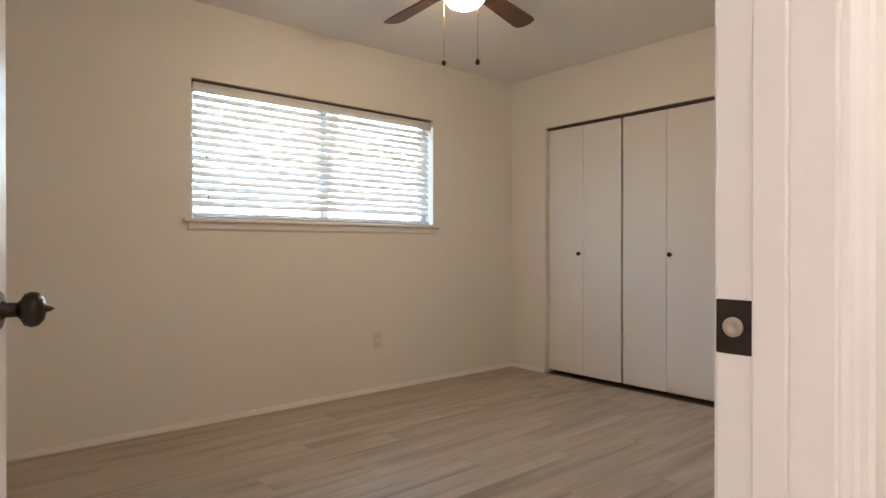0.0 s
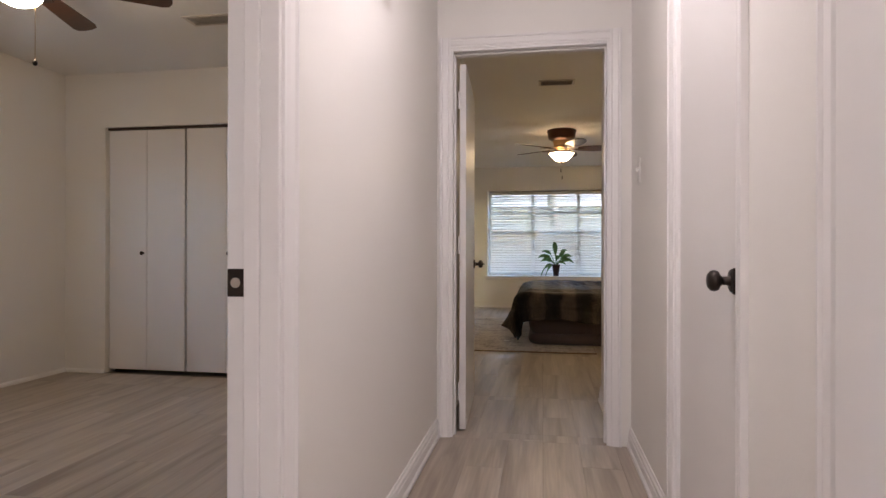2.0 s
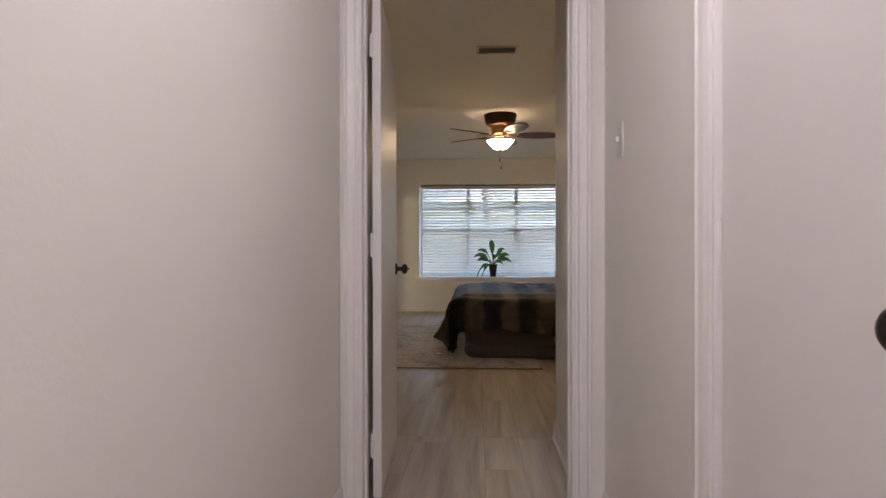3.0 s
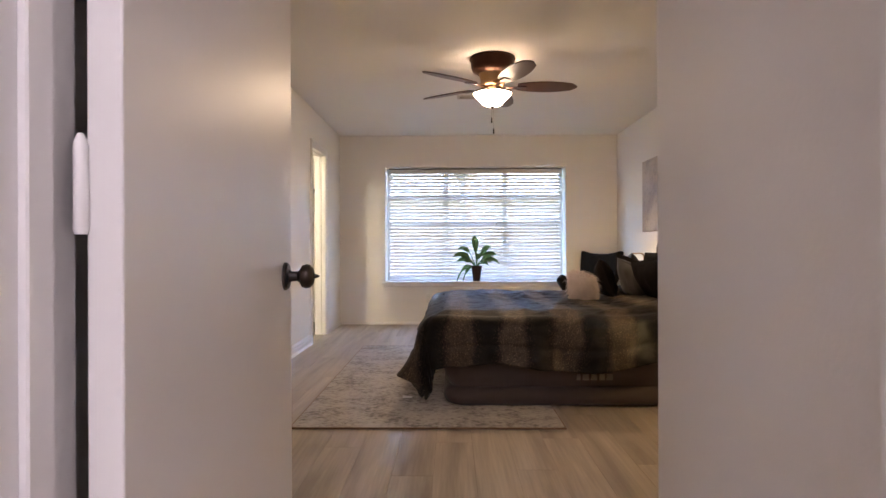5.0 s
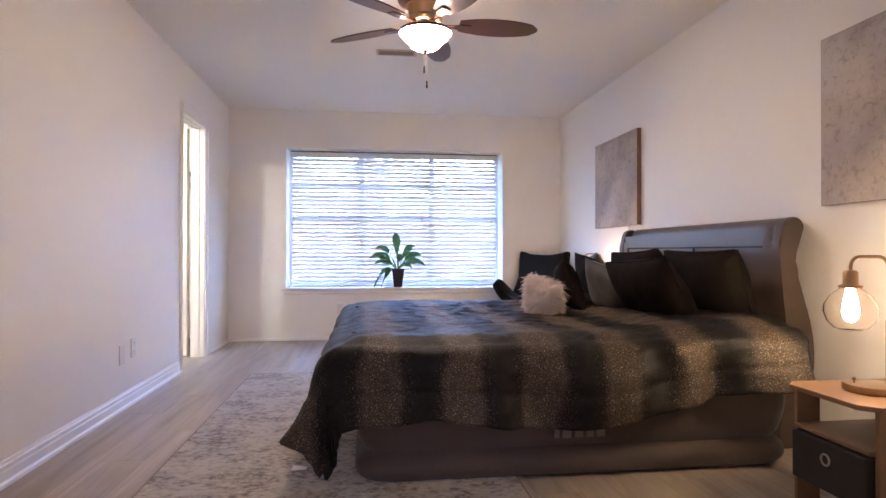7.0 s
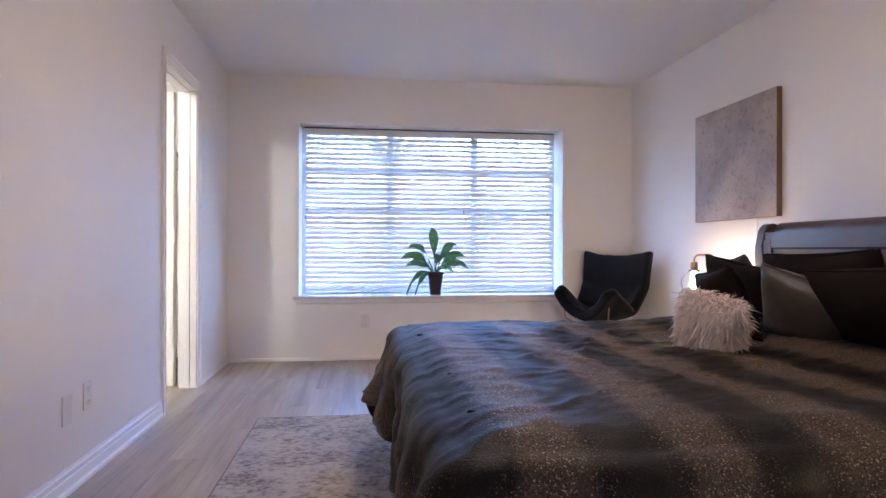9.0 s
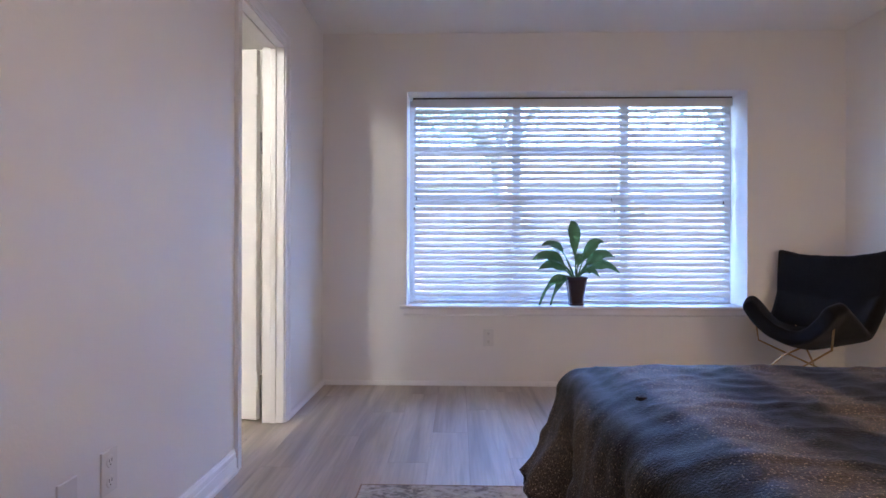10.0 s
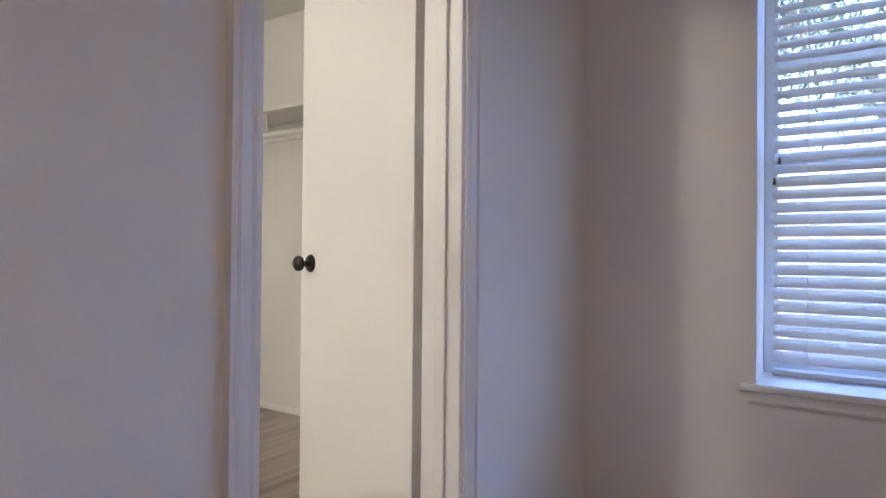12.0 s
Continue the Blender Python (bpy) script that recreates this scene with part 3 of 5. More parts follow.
def window_w1():
    y0, y1, z0, z1 = W1
    root = thing("window_2", "white sliding window with two lights, high in the wall", "window", kind="structure")
    xf, xb = RX - 0.15, RX - 0.09
    def bar(nm, a, b, c, d):
        bm = B()
        box(bm, xf, xb, a, b, c, d, 0.003, 1)
        return part(nm, bm, VINYL, root)
    bar("window_frame", y0, y0 + 0.04, z0, z1)
    bar("window_frame", y1 - 0.04, y1, z0, z1)
    bar("window_frame", y0 + 0.04, y1 - 0.04, z1 - 0.04, z1)
    bar("window_frame", y0 + 0.04, y1 - 0.04, z0, z0 + 0.04)
    ym = 2.08
    bar("mullion", ym - 0.025, ym + 0.025, z0 + 0.04, z1 - 0.04)
    for a, b in ((y0 + 0.04, ym - 0.025), (ym + 0.025, y1 - 0.04)):
        bm = B()
        box(bm, xf + 0.028, xf + 0.032, a, b, z0 + 0.04, z1 - 0.04)
        g = part("pane", bm, GLASS, root)
        g.visible_shadow = False
    return root


window_w2()
window_w1()


def sill(axis, face, out, a0, a1, z, depth):
    """A stool with a rounded nose and a moulded apron below it."""
    root = thing("window_sill", "white painted window stool with a moulded apron", "window sill", kind="structure")
    pts = [(face - out * depth, z - 0.022), (face + out * 0.022, z - 0.022), (face + out * 0.030, z - 0.017), (face + out * 0.030, z - 0.006), (face + out * 0.024, z + 0.001), (face - out * depth, z + 0.001)]
    nose = [(face + out * 0.0005, z - 0.022)] + pts[1:5] + [(face + out * 0.0005, z + 0.001)]
    inner = [(face - out * depth, z - 0.004), (face + out * 0.0005, z - 0.004), (face + out * 0.0005, z + 0.001), (face - out * depth, z + 0.001)]
    ax = "x" if axis == "x" else "y"
    part("stool_nose", prism(B(), nose, ax, a0 - 0.045, a1 + 0.045), TRIM, root)
    part("stool", prism(B(), inner, ax, a0 + 0.001, a1 - 0.001), TRIM, root)
    apron = [(face, z - 0.0225), (face + out * 0.012, z - 0.0225), (face + out * 0.012, z - 0.055), (face + out * 0.006, z - 0.066), (face, z - 0.068)]
    part("apron", prism(B(), apron, ax, a0 - 0.02, a1 + 0.02), TRIM, root)


sill("x", BY, -1, W2[0], W2[1], W2[2], 0.248)
sill("y", RX, 1, W1[0], W1[1], W1[2], 0.085)


def slat_mesh(length, w=0.05):
    """A slightly cupped slat along x, room edge at -y."""
    bm = B()
    rows = []
    n = 5
    for side in (1, -1):
        for i in range(n):
            f = (i / (n - 1) - 0.5) * side
            rows.append([(-length / 2, f * w, 0.0035 * (1 - 4 * f * f) + side * 0.0012), (length / 2, f * w, 0.0035 * (1 - 4 * f * f) + side * 0.0012)])
    rows.append(rows[0])
    sheet(bm, rows)
    bmesh.ops.remove_doubles(bm, verts=bm.verts, dist=1e-5)
    return mesh_of("slat", bm, SLAT, True)


def blind(at, turn, width, z_top, z_bot, tilt, label, tassels, pitch=0.0435, group=""):
    """A slatted blind: headrail, valance, slats, bottom rail, ladder cords and pull cords. Local x along the window, room at -y."""
    root = thing("window_blind", label, "blind", at, turn, group=group)
    bm = B()
    box(bm, -width / 2, width / 2, -0.022, 0.022, z_top - 0.04, z_top, 0.002, 1)
    part("headrail", bm, SLAT, root)
    bm = B()
    box(bm, -width / 2 - 0.002, width / 2 + 0.002, -0.034, -0.027, z_top - 0.062, z_top - 0.004, 0.002, 1)
    part("valance", bm, SLAT, root)
    # a dark strip stands in for the shade in the gap above the valance
    bm = B()
    box(bm, -width / 2, width / 2, -0.033, 0.020, z_top - 0.0035, z_top + 0.0065)
    part("gap_shade_strip", bm, DARK, root, "dark strip standing in for the shaded gap over the headrail")
    me = slat_mesh(width - 0.012)
    z = z_top - 0.085
    while z > z_bot + 0.04:
        s = new("slat", me)
        s.parent = root
        s.matrix_local = pose(random.uniform(-0.001, 0.001), 0, z, tilt + random.uniform(-2.0, 2.0), random.uniform(-0.12, 0.12), 0)
        z -= pitch
    bm = B()
    box(bm, -width / 2 + 0.006, width / 2 - 0.006, -0.024, 0.024, z_bot, z_bot + 0.018, 0.004, 2)
    part("bottom_rail", bm, SLAT, root)
    for x in (-width / 2 + 0.11, 0.0, width / 2 - 0.11) if width > 1 else (-width / 2 + 0.1, width / 2 - 0.1):
        bm = B()
        for y in (-0.0255, 0.0255):
            tube(bm, [(x, y, z_bot + 0.01), (x, y, z_top - 0.02)], 0.0009, 5)
        part("ladder_cord", bm, PLATE, root)
    for x, zt in tassels:
        bm = B()
        tube(bm, [(x, -0.036, z_top - 0.05), (x + 0.002, -0.037, zt + 0.02)], 0.001, 5)
        c = part("pull_cord", bm, PLATE, root)
        bm = B()
        lathe(bm, [(0, 0.024), (0.003, 0.022), (0.006, 0.004), (0.0065, 0), (0, 0)], at=(x + 0.002, -0.037, zt), seg=10)
        part("tassel", bm, PRINT, c, "", True)
    return root


YB = BY + 0.195
blind(((W2[0] + W2[1]) / 2, YB, 0), 0, W2[1] - W2[0] - 0.056, W2[3] - 0.008, W2[2] + 0.006, 46, "wide white two-inch slat blind, lowered with slats part open", [(-1.10, 1.28), (-1.115, 1.21), (0.28, 1.27), (0.30, 1.19), (1.05, 1.80), (1.06, 1.25)])
blind((RX - 0.045, (W1[0] + W1[1]) / 2, 0), 90, W1[1] - W1[0] - 0.03, W1[3] - 0.012, W1[2] + 0.006, 51, "white two-inch slat blind, lowered with slats part open", [(-0.80, 1.53), (-0.79, 1.29)])


# ---- ceiling lights and fans ----
def ceiling_fan(name, at, z_blade, angles, blade, housing, glass, radius, straight, label):
    """A ceiling fan with a light: canopy, motor, arms, blades, bowl, pull chains."""
    root = thing(name, label, "ceiling fan", (at[0], at[1], 0))
    zb = z_blade
    drum = B()
    if straight:
        lathe(drum, [(0.0, CH - 0.001), (0.125, CH - 0.001), (0.128, CH - 0.02), (0.112, CH - 0.06), (0.095, CH - 0.10), (0.090, zb + 0.045), (0.105, zb + 0.035), (0.108, zb + 0.01), (0.085, zb - 0.012), (0.06, zb - 0.02), (0, zb - 0.02)], seg=36)
    else:
        lathe(drum, [(0.0, CH - 0.001), (0.170, CH - 0.001), (0.174, CH - 0.016), (0.165, CH - 0.030), (0.160, CH - 0.075), (0.150, CH - 0.100), (0.118, CH - 0.118), (0.112, CH - 0.124), (0, CH - 0.124)], seg=40)
        neck = lathe(B(), [(0, CH - 0.1245), (0.104, CH - 0.1245), (0.098, CH - 0.140), (0.088, zb + 0.035), (0.096, zb + 0.025), (0.092, zb + 0.004), (0.07, zb - 0.014), (0.05, zb - 0.02), (0, zb - 0.02)], seg=36)
        part("motor_neck", neck, BRASS, root, "copper bronze band", True)
        part("light_pan", lathe(B(), [(0.055, zb - 0.040), (0.122, zb - 0.041), (0.124, zb - 0.044), (0.055, zb - 0.045), (0.055, zb - 0.040)], seg=36), housing, root, "", True)
    part("motor_housing", drum, housing, root, "", True)
    bm = B()
    lathe(bm, [(0.06, zb - 0.018), (0.075, zb - 0.022), (0.078, zb - 0.030), (0.085 if not straight else 0.10, zb - 0.036), (0.085 if not straight else 0.105, zb - 0.044), (0.08 if not straight else 0.095, zb - 0.050), (0.05, zb - 0.048)], seg=36)
    part("light_collar", bm, housing, root, "", True)
    bm = B()
    if straight:
        prof = [(0.098, zb - 0.046), (0.100, zb - 0.060), (0.094, zb - 0.085), (0.075, zb - 0.108), (0.045, zb - 0.123), (0, zb - 0.129)]
    else:
        prof = [(0.143, zb - 0.047), (0.140, zb - 0.058), (0.118, zb - 0.085), (0.095, zb - 0.105), (0.080, zb - 0.125), (0.055, zb - 0.140), (0.02, zb - 0.146), (0, zb - 0.146)]
    lathe(bm, prof, seg=40)
    part("glass_bowl", bm, glass, root, "lit frosted glass bowl", True)
    if not straight:
        part('bowl_rim', lathe(B(), [(0.138, zb - 0.040), (0.149, zb - 0.042), (0.152, zb - 0.050), (0.146, zb - 0.056), (0.1435, zb - 0.052), (0.138, zb - 0.044), (0.138, zb - 0.040)], seg=40), housing, root, 'dark bronze rim', True)
        for k in range(3):
            a = radians(40 + 120 * k)
            part('bowl_strut', tube(B(), [(0.08 * math.cos(a), 0.08 * math.sin(a), zb - 0.042), (0.14 * math.cos(a), 0.14 * math.sin(a), zb - 0.046)], 0.004, 6), housing, root)
        bm = B()
        lathe(bm, [(0, zb - 0.143), (0.016, zb - 0.145), (0.018, zb - 0.150), (0.010, zb - 0.156), (0.007, zb - 0.164), (0, zb - 0.168)], seg=18)
        part("finial", bm, housing, root, "", True)
    for a in angles:
        m = pose(0, 0, zb, 0, 0, a)
        bm = B()
        r0 = 0.19
        if straight:
            out = [(r0, -0.045), (radius - 0.05, -0.062), (radius - 0.015, -0.052), (radius, -0.02), (radius, 0.02), (radius - 0.015, 0.052), (radius - 0.05, 0.062), (r0, 0.045)]
        else:
            n = 12
            side = [(r0 + (radius - r0) * i / n, 0.028 + 0.052 * math.sin(math.pi * (0.10 + 0.86 * i / n)) ** 0.8) for i in range(n)]
            out = [(u, -v) for u, v in side] + [(radius, -0.012), (radius, 0.012)] + [(u, v) for u, v in side[::-1]]
        prism(bm, out, "z", -0.004, 0.004, 0.0015)
        bmesh.ops.transform(bm, matrix=m @ pose(0, 0, 0.002, -12, 0, 0), verts=bm.verts)
        b = part("blade", bm, blade, root)
        bm = B()
        prism(bm, [(0.085, -0.016), (0.15, -0.012), (0.20, -0.03), (0.255, -0.025), (0.255, 0.025), (0.20, 0.03), (0.15, 0.012), (0.085, 0.016)], "z", -0.012, -0.006, 0.001)
        bmesh.ops.transform(bm, matrix=m @ pose(0, 0, 0.002, -6, 0, 0), verts=bm.verts)
        part("blade_arm", bm, housing, b)
    return root


def pull_chain(root, x, y, z0, z1, fob):
    bm = B()
    tube(bm, [(x, y, z0), (x, y, z1 + 0.02)], 0.0012, 6)
    c = part("pull_chain", bm, BRASS if fob == "ball" else NICKEL, root)
    bm = B()
    if fob == "ball":
        lathe(bm, [(0, 0.024), (0.004, 0.022), (0.009, 0.014), (0.011, 0.006), (0.008, -0.004), (0, -0.008)], at=(x, y, z1), seg=14)
    else:
        lathe(bm, [(0, 0.03), (0.004, 0.028), (0.005, 0.005), (0.0065, -0.005), (0.004, -0.012), (0, -0.013)], at=(x, y, z1), seg=12)
    part("fob", bm, BRONZE, c, "", True)


GLOBE1 = glow("lit_frosted_globe", (1.0, 0.76, 0.53), FAN_ONE)
BOWL2 = glow("lit_amber_bowl", (1.0, 0.71, 0.41), FAN_TWO)
fan1 = ceiling_fan("ceiling_fan", (-2.40, 2.0), 2.272, [33 + 72 * k for k in range(5)], WALNUT, BRONZE, GLOBE1, 0.66, True, "bronze ceiling fan with straight brown blades and lit globe")
pull_chain(fan1, 0.10, -0.01, 2.24, 1.86, "ball")
pull_chain(fan1, -0.045, -0.09, 2.24, 1.875, "ball")
fan2 = ceiling_fan("ceiling_fan", (0.255, 6.74), 2.190, [2 + 72 * k for k in range(5)], WALNUT, COFFEE, BOWL2, 0.645, False, "brown ceiling fan with leaf-shaped blades and lit amber bowl")
pull_chain(fan2, 0.008, -0.004, 2.05, 1.845, "bar")
pull_chain(fan2, -0.006, 0.004, 2.05, 1.93, "bar")

# front dome follows the glow on the walls; rear dome is an added, unseen fill
for hx, hy, power in ((0.0, 1.15, HALL_LAMP), (0.0, -1.4, HALL_REAR_FILL)):
    hl = thing("ceiling_light", "unseen white dome ceiling light in the hall, lit", "ceiling light", (hx, hy, 0), group="hall lights")
    bm = B()
    lathe(bm, [(0, CH - 0.001), (0.15, CH - 0.001), (0.15, CH - 0.018), (0.142, CH - 0.022)], seg=32)
    part("base", bm, TRIM, hl, "", True)
    bm = B()
    lathe(bm, [(0.14, CH - 0.020), (0.132, CH - 0.045), (0.10, CH - 0.075), (0.05, CH - 0.092), (0, CH - 0.096)], seg=32)
    part("dome", bm, glow("lit_hall_dome", (1.0, 0.89, 0.90), power), hl, "lit frosted dome", True)
cl = thing("ceiling_light", "round lit globe lamp on the closet ceiling", "ceiling light", (-2.32, 6.70, 0))
bm = B()
lathe(bm, [(0, CH - 0.001), (0.06, CH - 0.001), (0.06, CH - 0.02), (0.03, CH - 0.04), (0, CH - 0.04)], seg=24)
part("base", bm, TRIM, cl, "", True)
bm = B()
lathe(bm, [(0.05, CH - 0.041), (0.10, CH - 0.07), (0.125, CH - 0.12), (0.11, CH - 0.18), (0.06, CH - 0.215), (0, CH - 0.225)], seg=28)
part("bulb", bm, glow("lit_closet_bulb", (1.0, 0.87, 0.52), CLOSET_LAMP), cl, "lit bulb", True)


def ceiling_vent(x, y, w, d):
    root = thing("ceiling_vent", "off-white metal ceiling register with slats", "vent", (x, y, CH), group="ceiling vents")
    for a in ((-w / 2, w / 2, -d / 2, -d / 2 + 0.02), (-w / 2, w / 2, d / 2 - 0.02, d / 2), (-w / 2, -w / 2 + 0.02, -d / 2 + 0.02, d / 2 - 0.02), (w / 2 - 0.02, w / 2, -d / 2 + 0.02, d / 2 - 0.02)):
        bm = B()
        box(bm, *a, -0.008, -0.0005, 0.001, 1)
        part("frame", bm, VENT, root)
    bm = B()
    box(bm, -w / 2 + 0.01, w / 2 - 0.01, -d / 2 + 0.01, d / 2 - 0.01, -0.0015, -0.0005)
    part("backing", bm, PRINT, root)
    n = 6
    for i in range(n):
        yy = -d / 2 + 0.026 + (d - 0.052) * i / (n - 1)
        bm = B()
        box(bm, -w / 2 + 0.02, w / 2 - 0.02, -0.009, 0.009, -0.0006, 0.0006)
        s = part("slat", bm, VENT, root)
        s.matrix_local = pose(0, yy, -0.008, 35, 0, 0)


VENT = material("vent_enamel", (0.62, 0.57, 0.51), 0.5, var=0.05, scale=10)
ceiling_vent(-1.97, 2.93, 0.31, 0.15)
ceiling_vent(0.15, 7.88, 0.30, 0.12)
ceiling_vent(0.15, 4.66, 0.30, 0.15)


# ---- wall plates ----
def outlet(at, turn, label="white duplex wall outlet", blank=False, h=0.115, switch=False):
    """A wall plate; local y points out of the wall."""
    root = thing("light_switch" if switch else "wall_outlet", label, "light switch" if switch else "outlet", at, turn)
    bm = B()
    box(bm, -0.036, 0.036, -0.001, 0.006, -h / 2, h / 2, 0.0025, 2)
    part("cover_plate", bm, PLATE, root)
    if switch:
        bm = B()
        box(bm, -0.005, 0.005, 0.006, 0.018, -0.004, 0.014, 0.002, 1)
        part("toggle", bm, PLATE, root)
        for z in (-0.042, 0.042):
            part("screw", lathe(B(), [(0, 0.0075), (0.003, 0.0075), (0.003, 0.006)], m=pose(0, 0, z, -90, 0, 0), seg=10), NICKEL, root)
    elif not blank:
        for z in (-0.027, 0.027):
            bm = B()
            lathe(bm, [(0, 0.0075), (0.015, 0.0075), (0.017, 0.006)], m=pose(0, 0, z, -90, 0, 0), seg=20)
            r = part("receptacle", bm, PLATE, root)
            for x in (-0.006, 0.006):
                part("slot", box(B(), x - 0.001, x + 0.001, 0.0074, 0.0079, z - 0.001, z + 0.008), SLOT, r)
            part("ground_hole", lathe(B(), [(0, 0.0079), (0.0022, 0.0079), (0.0022, 0.0074)], m=pose(0, 0, z - 0.008, -90, 0, 0), seg=10), SLOT, r)
    return root


outlet((BXL, 7.135, 0.322), -90, "white blank wall plate above the baseboard", True)
outlet((BXL, 7.305, 0.338), -90)
outlet((-0.345, BY, 0.328), 180)
outlet((RX, 2.453, 0.36), -90)
outlet((XR, 2.447, 1.365), 90, "white toggle light switch beside the bedroom door", switch=True)

chime = thing("door_chime", "grey door chime box high on the hall wall", "door chime", (XL, 1.575, 2.0))
part("cover", box(B(), 0, 0.045, -0.085, 0.085, -0.085, 0.11, 0.006, 2), VENT, chime)
part("back_plate", box(B(), 0, 0.006, -0.092, 0.092, -0.092, 0.117, 0.002, 1), PLATE, chime)

# ---- walk-in closet fittings ----
bm = B()
box(bm, -4.18, -1.62, 9.80, 10.10, 1.735, 1.755, 0.002, 1)
shelf = tagged(part("closet_shelf", bm, TRIM), "white painted closet shelf on the wall", "shelf")
bm = B()
box(bm, -4.18, -1.62, 10.082, 10.0995, 1.64, 1.7345)
part("cleat", bm, TRIM, shelf)
rod = thing("closet_rod", "white painted hanging rod under the shelf", "closet rod")
part("rod", tube(B(), [(-4.18, 9.85, 1.615), (-1.62, 9.85, 1.615)], 0.017, 14), TRIM, rod, "", True)
for x in (-3.35, -2.3):
    bm = B()
    tube(bm, [(x, 9.85, 1.634), (x, 9.85, 1.7345)], 0.006, 8)
    part("hanger_strap", bm, TRIM, rod)


# ---- bedroom furniture ----
def soft_noise(x, y, z, s):
    return noise.noise(Vector((x * s, y * s, z * s)))


# rug
RX0, RX1, RY0, RY1 = -0.93, 0.545, 5.385, 8.06
bm = B()
box(bm, RX0, RX1, RY0, RY1, 0.0005, 0.010, 0.003, 2)
rug = tagged(part("rug", bm, RUG), "cream and taupe distressed low-pile area rug on the floor", "rug")
bm = B()
tube(bm, [(RX0 + 0.002, RY0, 0.006), (RX0 + 0.002, RY1, 0.006)], 0.0055, 6)
tube(bm, [(RX1 - 0.002, RY0, 0.006), (RX1 - 0.002, RY1, 0.006)], 0.0055, 6)
tube(bm, [(RX0, RY0 + 0.001, 0.006), (RX1, RY0 + 0.001, 0.006)], 0.0055, 6)
tube(bm, [(RX0, RY1 - 0.001, 0.006), (RX1, RY1 - 0.001, 0.006)], 0.0055, 6)
part("binding", bm, TABLE, rug, "brown bound edge", True)

# air bed
BX0, BX1, BY0, BY1, BZ = -0.10, 1.74, 5.80, 7.52, 0.565


def airbed():
    root = thing("air_bed", "brown flocked inflatable bed standing on the floor and rug", "bed")

    def ring_body(z0, z1, inset, bulge, name):
        bm = B()
        rows = []
        n = 12
        for i in range(n + 1):
            f = i / n
            g = bulge * math.sin(math.pi * f) ** 0.6 - inset
            z = z0 + (z1 - z0) * f
            x0, x1, y0, y1 = BX0 - g, BX1 + g, BY0 - g, BY1 + g
            r = 0.10
            pts = []
            for cx, cy, a0 in ((x1 - r, y1 - r, 0), (x0 + r, y1 - r, 90), (x0 + r, y0 + r, 180), (x1 - r, y0 + r, 270)):
                for k in range(5):
                    a = radians(a0 + 22.5 * k)
                    pts.append((cx + r * math.cos(a), cy + r * math.sin(a), z))
            rows.append(pts)
        sheet(bm, rows, True)
        bmesh.ops.holes_fill(bm, edges=[e for e in bm.edges if e.is_boundary], sides=0)
        return part(name, bm, AIRBED, root, "", True)
    ring_body(0.012, 0.128, 0.03, 0.040, "lower_chamber")
    ring_body(0.122, BZ - 0.03, 0.03, 0.045, "upper_chamber")
    # printed mark on the side, as plain bars
    for i, (a, w) in enumerate(((0, 0.02), (0.035, 0.035), (0.085, 0.035), (0.135, 0.03), (0.178, 0.035))):
        bm = B()
        x = 0.69 + a
        box(bm, x, x + w, BY0 - 0.011, BY0 + 0.02, 0.172, 0.206)
        part("printed_bar", bm, PRINT, root, "faded grey printed mark")
    return root


airbed()

CX0, CX1, CY0, CY1, CTOP = -0.16, 1.70, 5.75, 7.58, 0.595


